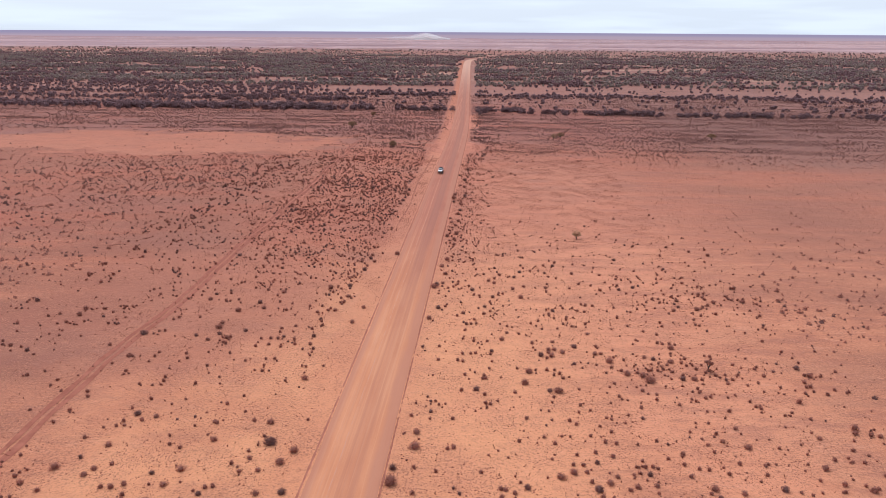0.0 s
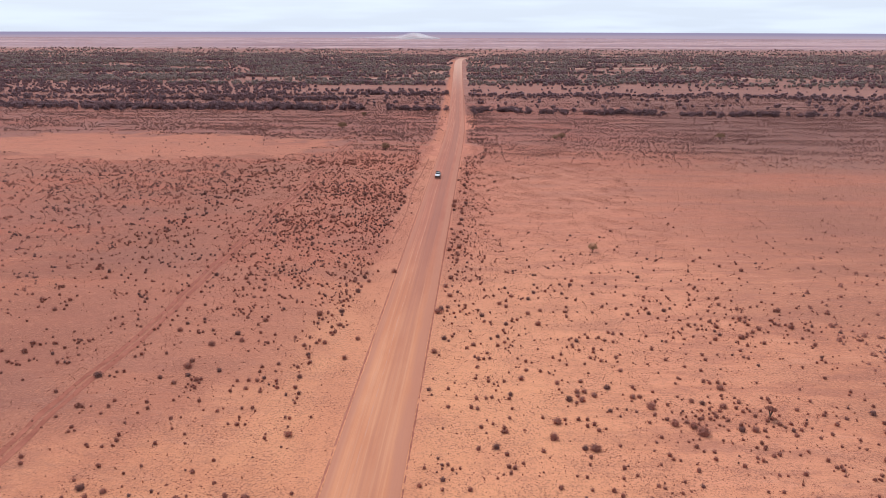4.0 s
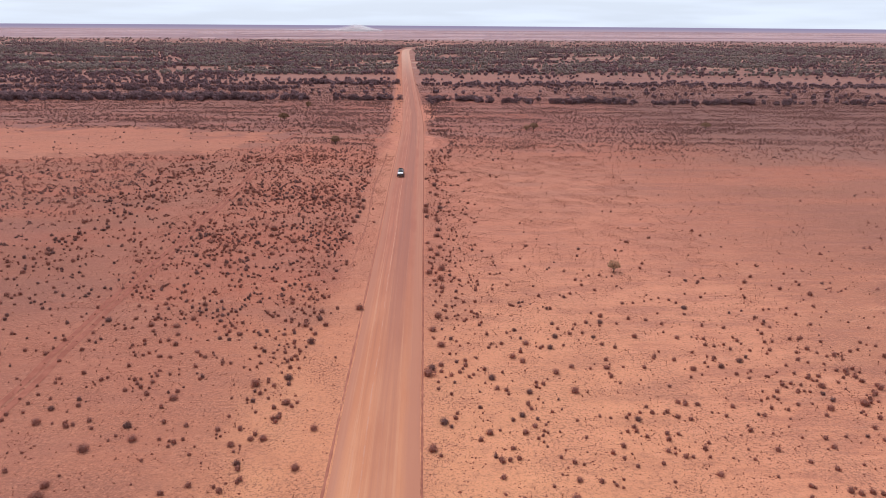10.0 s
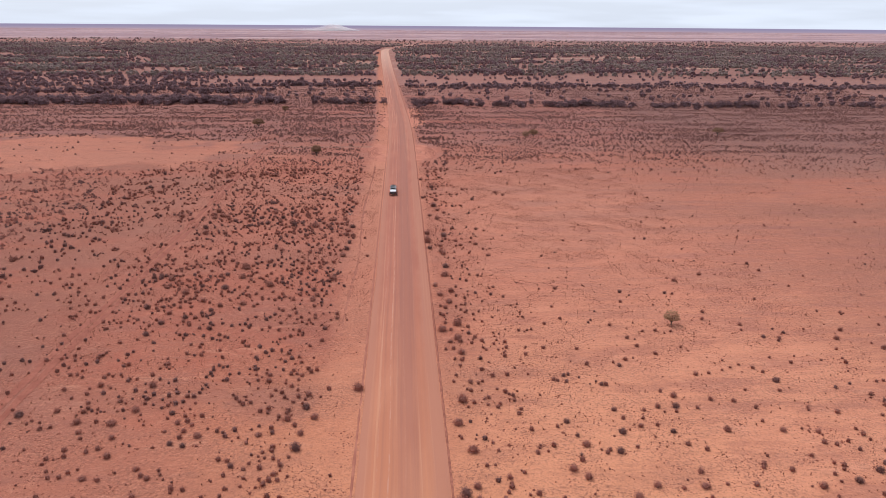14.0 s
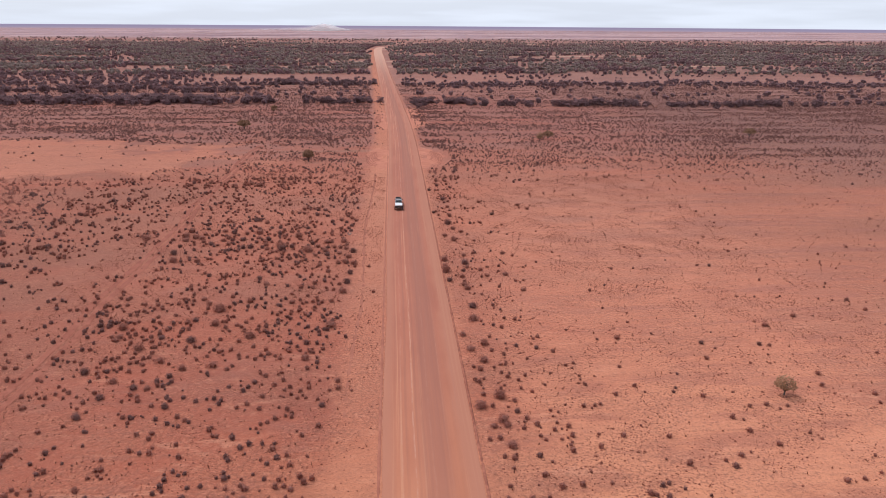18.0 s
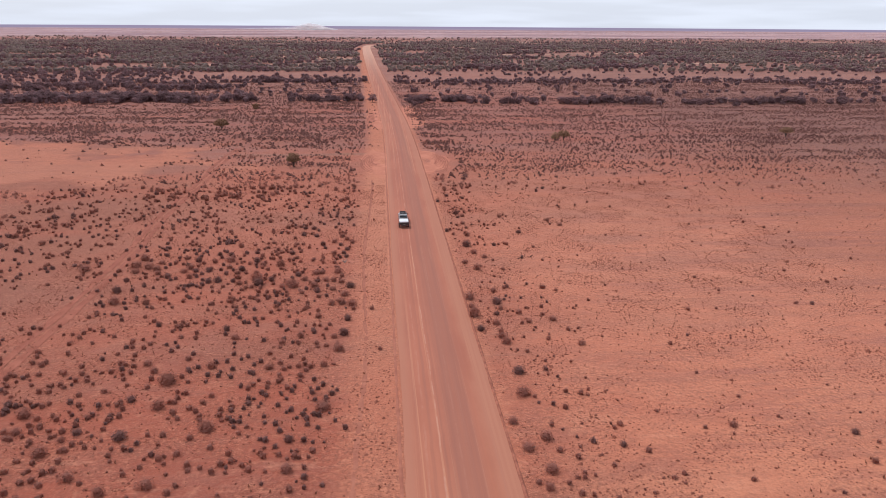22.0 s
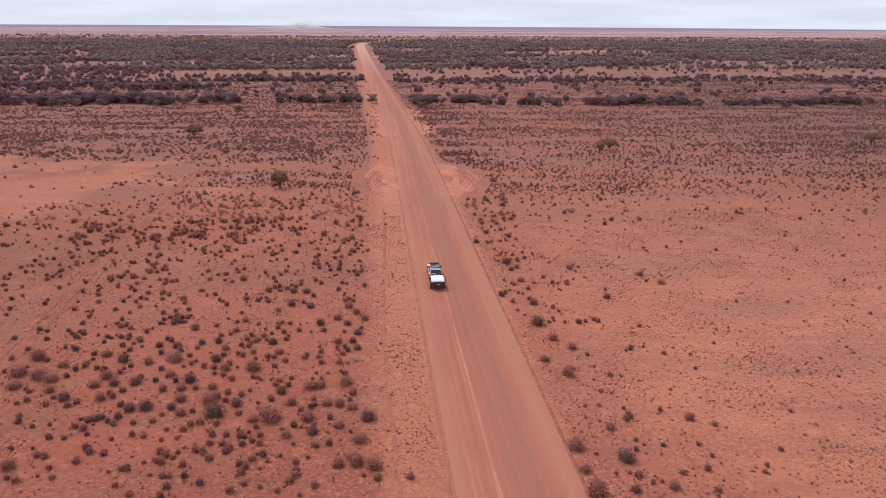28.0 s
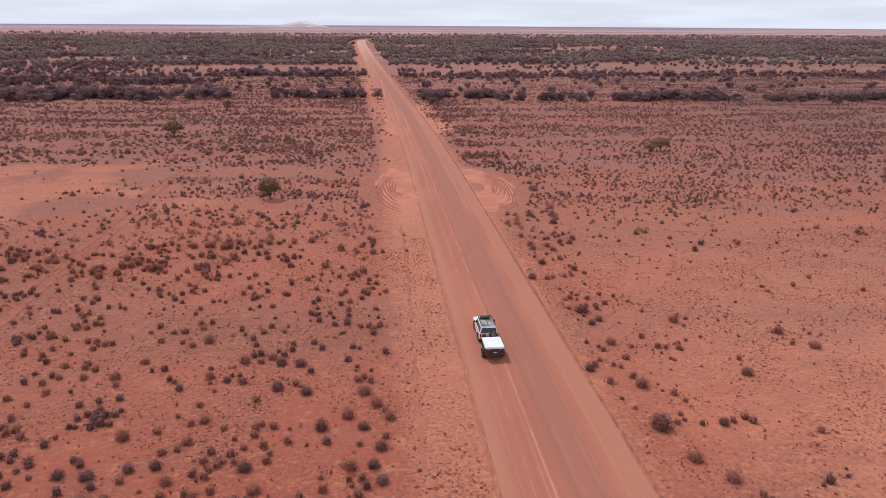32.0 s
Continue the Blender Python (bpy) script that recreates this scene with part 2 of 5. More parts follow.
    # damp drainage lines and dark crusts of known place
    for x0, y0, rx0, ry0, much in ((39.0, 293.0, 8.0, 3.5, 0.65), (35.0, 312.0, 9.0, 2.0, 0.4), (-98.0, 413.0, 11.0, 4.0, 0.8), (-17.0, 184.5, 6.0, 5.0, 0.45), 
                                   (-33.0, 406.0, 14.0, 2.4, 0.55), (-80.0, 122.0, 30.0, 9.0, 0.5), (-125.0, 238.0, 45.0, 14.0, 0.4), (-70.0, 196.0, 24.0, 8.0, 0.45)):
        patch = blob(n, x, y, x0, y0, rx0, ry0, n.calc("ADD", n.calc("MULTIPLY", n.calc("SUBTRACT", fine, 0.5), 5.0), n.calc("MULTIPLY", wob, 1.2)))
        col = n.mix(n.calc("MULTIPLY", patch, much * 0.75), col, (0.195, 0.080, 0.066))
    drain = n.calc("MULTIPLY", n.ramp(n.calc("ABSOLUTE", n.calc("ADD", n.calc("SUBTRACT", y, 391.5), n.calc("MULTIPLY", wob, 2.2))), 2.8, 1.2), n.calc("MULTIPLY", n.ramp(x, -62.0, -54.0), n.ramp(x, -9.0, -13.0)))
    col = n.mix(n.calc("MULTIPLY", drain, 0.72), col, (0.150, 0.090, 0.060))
    centre = n.calc("SUBTRACT", 1.1, n.calc("MULTIPLY", n.calc("MAXIMUM", n.calc("SUBTRACT", y, 440.0), 0.0), 0.0316))
    off = n.calc("ADD", n.calc("ABSOLUTE", n.calc("ADD", n.calc("SUBTRACT", x, centre), 2.6)), n.calc("MULTIPLY", n.calc("SUBTRACT", fine, 0.5), 5.0))
    bare = n.calc("MULTIPLY", n.ramp(off, 11.0, 7.0), n.ramp(y, 1400.0, 1330.0))
    # saltbush country beyond y = 360 m is greyer with litter and painted haze
    hazy_litter = n.calc("MULTIPLY", n.ramp(n.calc("ADD", y, n.calc("MULTIPLY", wob, 25.0)), 345.0, 410.0), n.calc("SUBTRACT", 1.0, pan))
    col = n.mix(n.calc("MULTIPLY", hazy_litter, n.calc("MULTIPLY", n.ramp(mid, 0.3, 0.6, 0.38, 0.68), n.ramp(n.noise(n.stretch(p, 0.012, 0.085), 1.0, 6, 0.65), 0.40, 0.54, 0.45, 1.0))), col, (0.255, 0.125, 0.108))
    # cloud shade over the far east, put into the soil colour
    shady = n.calc("MULTIPLY", n.ramp(n.calc("ADD", x, n.calc("MULTIPLY", wob, 25.0)), 85.0, 165.0, 0.0, 0.74), n.ramp(n.calc("ADD", y, n.calc("MULTIPLY", wob, 12.0)), 318.0, 346.0))
    col = n.mix(shady, col, (0.165, 0.084, 0.074))
    col = n.mix(n.calc("MULTIPLY", bare, n.ramp(y, 170.0, 380.0, 0.55, 0.85)), col, n.mix(n.ramp(y, 230.0, 150.0), (0.51, 0.178, 0.098), (0.58, 0.222, 0.112)))
    under = n.calc("MULTIPLY", n.ramp(n.calc("ADD", y, n.calc("MULTIPLY", wob, 60.0)), 540.0, 700.0), n.ramp(strip, 0.62, 0.44, 0.25, 0.8))
    under = n.calc("MULTIPLY", under, n.calc("SUBTRACT", 1.0, bare))
    col = n.mix(under, col, (0.320, 0.158, 0.126))
    scrub = n.calc("MULTIPLY", n.ramp(n.noise(n.stretch(p, 0.16, 0.42), 1.0, 6, 0.75), 0.52, 0.60, 0.0, 0.5), n.calc("MULTIPLY", n.ramp(y, 545.0, 580.0), n.calc("SUBTRACT", 1.0, bare)))
    col = n.mix(scrub, col, (0.175, 0.098, 0.090))
    clearing = n.noise(n.stretch(p, 0.0045, 0.035), 1.0, 5, 0.6)
    clearing = n.calc("MULTIPLY", n.ramp(clearing, 0.55, 0.63), n.calc("MULTIPLY", n.ramp(y, 840.0, 960.0), n.ramp(y, 1900.0, 1700.0)))
    col = n.mix(n.calc("MULTIPLY", clearing, n.calc("SUBTRACT", 0.9, n.calc("MULTIPLY", bare, 0.9))), col, (0.60, 0.390, 0.280))
    # far plain: bands of pale pan and dark low scrub, haze painted in
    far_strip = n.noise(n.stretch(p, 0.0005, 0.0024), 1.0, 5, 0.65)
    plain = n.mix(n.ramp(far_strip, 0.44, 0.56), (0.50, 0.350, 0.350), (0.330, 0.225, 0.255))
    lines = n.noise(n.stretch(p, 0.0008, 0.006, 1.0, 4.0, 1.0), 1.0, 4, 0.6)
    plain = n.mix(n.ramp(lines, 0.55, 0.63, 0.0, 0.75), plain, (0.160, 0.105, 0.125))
    # bluer with distance, the haze carried by the colour
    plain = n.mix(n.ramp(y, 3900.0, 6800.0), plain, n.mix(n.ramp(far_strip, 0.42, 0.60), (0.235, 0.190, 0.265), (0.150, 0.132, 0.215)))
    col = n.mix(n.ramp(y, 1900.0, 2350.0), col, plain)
    col = n.mix(n.ramp(fine, 0.50, 0.62, 0.0, 0.24), col, (0.27, 0.105, 0.070))
    col = n.mix(n.ramp(fine, 0.46, 0.36, 0.0, 0.26), col, (0.66, 0.285, 0.165))
    # grain specks, whose tones also mimic lit and shaded sides of clods
    col = n.mix(n.calc("MULTIPLY", n.ramp(speck, 0.52, 0.57, 0.0, 0.70), rubble), col, (0.20, 0.075, 0.048))
    col = n.mix(n.calc("MULTIPLY", n.ramp(speck, 0.47, 0.41, 0.0, 0.50), rubble), col, (0.62, 0.250, 0.142))
    col = n.mix(n.ramp(grit, 0.54, 0.64, 0.0, 0.28), col, (0.19, 0.075, 0.050))
    h = n.calc("ADD", n.calc("MULTIPLY", fine, 0.5), n.calc("ADD", n.calc("MULTIPLY", n.calc("MULTIPLY", speck, rubble), 0.5), n.calc("MULTIPLY", grit, 0.15)))
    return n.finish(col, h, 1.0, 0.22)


def gravel_material():
    """Graded road: u runs from 0 at the western edge to 1 at the eastern one."""
    n = Nodes("graded_gravel", 0.85)
    p = n.place()
    u = n.node("ShaderNodeAttribute")
    u.attribute_name = "across"
    u = n.calc("ADD", u.outputs["Fac"], n.calc("MULTIPLY", n.calc("SUBTRACT", n.noise(n.stretch(p, 0.08, 0.03), 1.0, 3), 0.5), 0.022))
    long_grain = n.noise(n.stretch(p, 2.4, 0.03), 1.0, 5, 0.65)
    patch = n.noise(n.stretch(p, 0.22, 0.05), 1.0, 5, 0.6)
    grit = n.noise(p, 6.0, 4, 0.7)
    col = n.mix(n.ramp(patch, 0.35, 0.65), (0.392, 0.134, 0.082), (0.440, 0.155, 0.093))
    near = n.ramp(n.xyz(p)[1], 250.0, 120.0, 0.0, 0.85)
    col = n.mix(near, col, n.mix(n.ramp(patch, 0.35, 0.65), (0.57, 0.225, 0.108), (0.63, 0.272, 0.136)))
    lanes = n.noise(n.stretch(p, 1.1, 0.006, 1.0, 3.0), 1.0, 4, 0.7)
    col = n.mix(n.ramp(lanes, 0.52, 0.61, 0.0, 0.30), col, (0.66, 0.335, 0.190))
    col = n.mix(n.ramp(lanes, 0.46, 0.38, 0.0, 0.12), col, (0.33, 0.130, 0.080))
    worn = n.calc("MULTIPLY", n.ramp(n.calc("ABSOLUTE", n.calc("SUBTRACT", u, 0.57)), 0.22, 0.06), n.calc("MULTIPLY", n.calc("SUBTRACT", 1.0, n.calc("MULTIPLY", near, 0.75)), n.ramp(long_grain, 0.3, 0.6, 0.55, 0.9)))
    col = n.mix(worn, col, (0.350, 0.134, 0.088))
    for centre, width, amount in ((0.265, 0.016, 0.45), (0.385, 0.014, 0.55), (0.47, 0.03, 0.4), (0.66, 0.035, 0.4), (0.12, 0.02, 0.25)):
        d = n.calc("ABSOLUTE", n.calc("SUBTRACT", u, centre))
        rut = n.calc("MULTIPLY", n.ramp(d, width * 1.5, width * 0.3), n.calc("MULTIPLY", n.calc("SUBTRACT", 0.75, n.calc("MULTIPLY", near, 0.6)), n.ramp(long_grain, 0.35, 0.6, 0.2 * amount, amount)))
        col = n.mix(rut, col, (0.268, 0.108, 0.078))
    for centre, width, amount in ((0.345, 0.008, 0.6), (0.21, 0.010, 0.25), (0.53, 0.008, 0.14), (0.70, 0.006, 0.10)):
        d = n.calc("ABSOLUTE", n.calc("SUBTRACT", u, centre))
        ridge = n.calc("MULTIPLY", n.ramp(d, width * 1.6, width * 0.3), n.ramp(n.noise(n.stretch(p, 0.4, 0.35), 1.0, 5, 0.7), 0.40, 0.58, 0.1 * amount, amount))
        col = n.mix(ridge, col, (0.53, 0.27, 0.185))
    sand = n.calc("MAXIMUM", n.ramp(n.calc("ADD", u, n.calc("MULTIPLY", patch, 0.2)), 0.86, 0.98), n.ramp(u, 0.16, 0.04))
    col = n.mix(n.calc("MULTIPLY", sand, 0.75), col, (0.44, 0.180, 0.110))
    col = n.mix(n.ramp(long_grain, 0.5, 0.8, 0.0, 0.35), col, (0.40, 0.170, 0.115))
    # gravel pales towards the far end of the road
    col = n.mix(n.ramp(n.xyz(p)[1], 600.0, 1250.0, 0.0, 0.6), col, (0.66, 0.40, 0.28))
    col = n.mix(n.ramp(grit, 0.55, 0.8, 0.0, 0.3), col, (0.25, 0.12, 0.08))
    h = n.calc("ADD", n.calc("MULTIPLY", long_grain, 0.6), n.calc("MULTIPLY", grit, 0.25))
    return n.finish(col, h, 0.35, 0.06)


def loose_soil_material(name, dark, light, scale=0.5):
    n = Nodes(name, 0.95)
    p = n.place()
    a = n.noise(p, scale, 6, 0.68)
    b = n.noise(p, scale * 9, 4, 0.7)
    col = n.mix(n.ramp(a, 0.35, 0.68), dark, light)
    col = n.mix(n.ramp(b, 0.55, 0.8, 0.0, 0.45), col, (0.22, 0.085, 0.05))
    return n.finish(col, n.calc("ADD", a, n.calc("MULTIPLY", b, 0.4)), 0.6, 0.12)


def leaf_material(name, dark, light, dry, dry_share):
    """Leaves: a tone for each leaf, a slow one from plant to plant."""
    n = Nodes(name, 0.7)
    leaf = n.node("ShaderNodeNewGeometry").outputs["Random Per Island"]
    plant = n.noise(n.place(), 0.35, 2, 0.5)
    obj = n.node("ShaderNodeObjectInfo").outputs["Random"]
    tone = n.calc("ADD", n.calc("MULTIPLY", leaf, 0.5), n.calc("MULTIPLY", n.calc("ADD", plant, obj), 0.3))
    col = n.mix(n.ramp(tone, 0.15, 0.95), dark, light)
    col = n.mix(n.ramp(n.calc("ADD", plant, n.calc("MULTIPLY", leaf, 0.3)), 0.78 - dry_share, 0.95 - dry_share, 0.0, 0.8), col, dry)
    n.bsdf.inputs["Specular IOR Level"].default_value = 0.0
    n.finish(col)
    glow = n.node("ShaderNodeBsdfTranslucent", Color=col)
    mixer = n.node("ShaderNodeMixShader", Fac=0.48)
    n.put(mixer.inputs[1], n.bsdf.outputs[0])
    n.put(mixer.inputs[2], glow.outputs[0])
    n.put(n.tree.nodes["Material Output"].inputs["Surface"], mixer.outputs[0])
    return n.mat


def paint_material(name, colour, rough=0.3, metal=0.0, dust=0.25, coat=0.0):
    n = Nodes(name, rough)
    p = n.node("ShaderNodeTexCoord").outputs["Object"]
    a = n.noise(p, 2.5, 5, 0.65)
    b = n.noise(p, 30.0, 3, 0.6)
    col = n.mix(n.ramp(a, 0.35, 0.75, dust * 0.15, dust), colour, (0.45, 0.24, 0.16))
    n.bsdf.inputs["Metallic"].default_value = metal
    n.bsdf.inputs["Coat Weight"].default_value = coat
    n.bsdf.inputs["Specular IOR Level"].default_value = 0.5
    return n.finish(col, b, 0.05, 0.01, n.ramp(a, 0.3, 0.8, rough, min(1.0, rough + 0.3)))


SOIL = soil_material()
GRAVEL = gravel_material()
BERM = loose_soil_material("loose_red_berm", (0.26, 0.088, 0.056), (0.44, 0.160, 0.098), 1.1)
SHOULDER = loose_soil_material("scraped_soil", (0.46, 0.162, 0.098), (0.57, 0.222, 0.135), 0.3)
VERGE = loose_soil_material("loose_verge_soil", (0.34, 0.118, 0.074), (0.45, 0.170, 0.105), 0.4)
TRACK = loose_soil_material("wheel_track_soil", (0.29, 0.090, 0.056), (0.40, 0.138, 0.086), 0.4)
SALTBUSH = leaf_material("saltbush_leaves", (0.355, 0.152, 0.112), (0.500, 0.235, 0.176), (0.48, 0.198, 0.138), 0.05)
# grey leaves, darkened for the shade and haze on distant scrub
DIM_GREY_BUSH = leaf_material("dim_grey_bush_leaves", (0.222, 0.110, 0.092), (0.330, 0.172, 0.145), (0.36, 0.162, 0.128), 0.05)
# mulga and woodland leaves greyed and paled, haze put into their colour
MULGA = leaf_material("mulga_leaves", (0.172, 0.104, 0.108), (0.325, 0.203, 0.205), (0.34, 0.18, 0.17), 0.08)
GUM = leaf_material("woodland_leaves", (0.270, 0.205, 0.180), (0.440, 0.345, 0.295), (0.46, 0.31, 0.26), 0.06)
TREE_GREEN = leaf_material("lone_tree_leaves", (0.245, 0.146, 0.090), (0.390, 0.240, 0.150), (0.40, 0.22, 0.135), 0.08)
PALE_GREEN = leaf_material("pale_tree_leaves", (0.300, 0.182, 0.105), (0.450, 0.288, 0.170), (0.43, 0.24, 0.14), 0.10)
TUFT = leaf_material("dry_tuft_blades", (0.30, 0.128, 0.084), (0.44, 0.205, 0.138), (0.46, 0.21, 0.13), 0.2)
CLOD = loose_soil_material("soil_clods", (0.22, 0.074, 0.047), (0.42, 0.152, 0.093), 1.2)
DEADWOOD = loose_soil_material("bleached_wood", (0.28, 0.23, 0.20), (0.45, 0.39, 0.34), 5.0)
BARK = loose_soil_material("grey_bark", (0.10, 0.075, 0.06), (0.19, 0.15, 0.125), 6.0)

# ---------------------------------------------------------------- ground
rng = np.random.default_rng(7)
ROAD_Y = [0, 380, 440, 1188, 1351, 1420, 1500, 1650, 1900]
ROAD_X = [0.9, 1.1, 1.2, -22.4, -26.2, -24.0, -10.0, 40.0, 150.0]


def road_x(y):
    """Centre line of the road, with its bends rounded."""
    y = np.asarray(y, float)
    return sum(np.interp(y + d, ROAD_Y, ROAD_X) for d in (-50, -30, -10, 10, 30, 50)) / 6


def smooth(v, lo, hi):
    t = np.clip((np.asarray(v, float) - lo) / (hi - lo), 0, 1)
    return t * t * (3 - 2 * t)


def lumps(x, y, size, seed=0.0):
    """A cheap smooth noise of about -1 to 1 over the plan."""
    a, b = np.asarray(x, float) / size, np.asarray(y, float) / size
    s = seed
    a, b = a + 0.8 * np.sin(0.61 * b + 1.3 * s) + 0.5 * np.sin(1.43 * b + s + 2), b + 0.8 * np.sin(0.53 * a + 0.7 * s + 1) + 0.5 * np.sin(1.21 * a - s)
    return (np.sin(1.7 * a + 0.9 * b + s) + np.sin(-1.1 * a + 1.9 * b + 2.1 * s + 1) + np.sin(2.9 * a - 1.3 * b + 0.7 * s + 2)
            + np.sin(0.6 * a + 3.1 * b + 1.3 * s + 4) + np.sin(3.7 * a + 2.3 * b + s * 0.3 + 5)) / 3.2



def ground_z(x, y):
    x, y = np.asarray(x, float), np.asarray(y, float)
    away = smooth(np.abs(x - road_x(y)), 60, 130)
    low = 0.16 * lumps(x, y, 38) * away + 0.9 * lumps(x, y, 190, 3.0) * smooth(np.hypot(x, y), 560, 900) * smooth(np.abs(x - road_x(y)), 20, 120)
    crest = 4.2 * smooth(y, 800, 1380)
    return low + crest


def mesh_object(name, verts, faces, material, parent=None, smooth_shade=False, data=None):
    if data is None:
        data = bpy.data.meshes.new(name)
        verts, faces = np.asarray(verts, np.float32), np.asarray(faces, np.int32)
        k = faces.shape[1]
        data.vertices.add(len(verts))
        data.vertices.foreach_set("co", verts.ravel())
        data.loops.add(faces.size)
        data.loops.foreach_set("vertex_index", faces.ravel())
        data.polygons.add(len(faces))
        data.polygons.foreach_set("loop_start", np.arange(0, faces.size, k, dtype=np.int32))
        data.polygons.foreach_set("use_smooth", np.full(len(faces), smooth_shade))
        data.update(calc_edges=True)
        data.materials.append(material)
    ob = new(name, data)
    ob.parent = parent
    return ob


def sheet(xs, ys, z_of):
    gx, gy = np.meshgrid(xs, ys)
    return lattice(np.stack([gx, gy, z_of(gx, gy)], -1))


def lattice(grid):
    """Vertices and quads of a rows x columns x 3 grid."""
    rows, cols = grid.shape[:2]
    i = (np.arange(rows - 1)[:, None] * cols + np.arange(cols - 1)[None]).ravel()
    return grid.reshape(-1, 3), np.stack([i, i + 1, i + cols + 1, i + cols], 1)


def spread(*runs):
    """Uneven grid lines: (from, to, step) after one another."""
    out = [np.arange(a, b, s) for a, b, s in runs]
    return np.concatenate(out + [[runs[-1][1]]])


xs = spread((-4800, -1200, 220), (-1200, -300, 45), (-300, -60, 8), (-60, 60, 3), (60, 300, 8), (300, 1200, 45), (1200, 4800, 220))
ys = spread((-4800, -600, 260), (-600, 0, 40), (0, 480, 6), (480, 1500, 15), (1500, 2600, 50), (2600, 4800, 140))

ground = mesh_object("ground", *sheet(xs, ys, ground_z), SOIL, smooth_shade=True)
tagged(ground, "flat red desert soil with pale pans and dark crust", "ground", kind="structure")

# road with its crown, and the loose berms that the grader left along its edges
HALF = 5.35
ry = spread((-60, 420, 2.0), (420, 1440, 6.0))
ru = np.linspace(0, 1, 23)
cx = road_x(ry)
half = HALF + 0.9 * smooth(ry, 520, 1200)
crown = 0.035 + 0.16 * (1 - (2 * ru - 1) ** 2)
ruts = -0.018 * sum(np.exp(-((ru - c) / 0.03) ** 2) for c in (0.12, 0.275, 0.44, 0.63, 0.80))
edge_l = 0.08 * lumps(0 * ry, ry, 1.7, 1.0) + 0.12 * lumps(0 * ry, ry, 25.0, 2.0)
edge_r = 0.07 * lumps(0 * ry, ry, 1.9, 5.0) + 0.08 * lumps(0 * ry, ry, 17.0, 3.0)
grid = np.zeros((len(ry), len(ru), 3))
grid[:, :, 0] = (cx - half - edge_l)[:, None] * (1 - ru) + (cx + half + edge_r)[:, None] * ru
grid[:, :, 1] = ry[:, None]
grid[:, :, 2] = ground_z(grid[:, :, 0], grid[:, :, 1]) + (crown + ruts)[None] + 0.012 * lumps(grid[:, :, 0], grid[:, :, 1], 1.5)
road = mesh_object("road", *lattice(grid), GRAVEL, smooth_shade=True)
tagged(road, "straight unsealed red gravel road with wheel ruts", "road", kind="structure")
att = road.data.attributes.new("across", "FLOAT", "POINT")
att.data.foreach_set("value", np.tile(ru, len(ry)).astype(np.float32))


def ridge_strip(name, ys_, centre, width, height, material, label, category, seed, low=0.15):
    """A long low bank of loose soil with an uneven crest."""
    v = np.linspace(-1, 1, 9)
    g = np.zeros((len(ys_), len(v), 3))
    w = width * (1 + 0.30 * lumps(0 * ys_, ys_, 1.3, seed))
    h = height * np.clip(1 + 0.6 * lumps(0 * ys_, ys_, 1.1, seed + 1) + 0.4 * lumps(0 * ys_, ys_, 17.0, seed), low, 2)
    g[:, :, 0] = centre[:, None] + w[:, None] * v[None]
    g[:, :, 1] = ys_[:, None]
    g[:, :, 2] = ground_z(g[:, :, 0], g[:, :, 1]) + h[:, None] * (np.cos(v * math.pi / 2) ** 1.3)[None] - 0.02
    return tagged(mesh_object(name, *lattice(g), material, smooth_shade=True), label, category, kind="structure")


by = spread((-60, 480, 0.9), (480, 1400, 5.0))
bh = HALF + 0.9 * smooth(by, 520, 1200)
ridge_strip("road_berm", by, road_x(by) + bh + 0.22, 0.20, 0.13 * (0.45 + 0.55 * smooth(by, 150, 230)), BERM, "low crumbling red soil berm along the road edge", "berm", 1.0)
ridge_strip("road_berm", by, road_x(by) - bh - 0.40, 0.24, 0.05, VERGE, "low loose red soil berm along the road edge", "berm", 4.0)
by, bh = by[(by > 205) & (by < 352)], bh[(by > 205) & (by < 352)]
ridge_strip("road_berm", by, road_x(by) - bh - 4.6 + 0.5 * lumps(0 * by, by, 30.0, 2.0) + 0.16 * lumps(0 * by, by, 2.6, 3.0), 0.42, 0.045, VERGE, "faint grader windrow on the road shoulder", "berm", 6.0, -0.5)


def soil_patch(name, outline, material, label, category, lift=0.008):
    """A flat sheet of scraped soil inside a closed outline given from above, fan of rings."""
    out = np.asarray(outline, float)
    c = out.mean(0)
    rings = np.linspace(0, 1, 6)[1:]
    pts = np.concatenate([[c]] + [c + (out - c) * r for r in rings])
    z = ground_z(pts[:, 0], pts[:, 1]) + lift
    n = len(out)
    faces = []
    for k in range(len(rings) - 1):
        a = 1 + k * n
        faces += [(a + i, a + n + i, a + n + (i + 1) % n, a + (i + 1) % n) for i in range(n)]
    ob = mesh_object(name, np.column_stack([pts, z]), np.array(faces), material, smooth_shade=True)
    return tagged(ob, label, category, kind="structure")


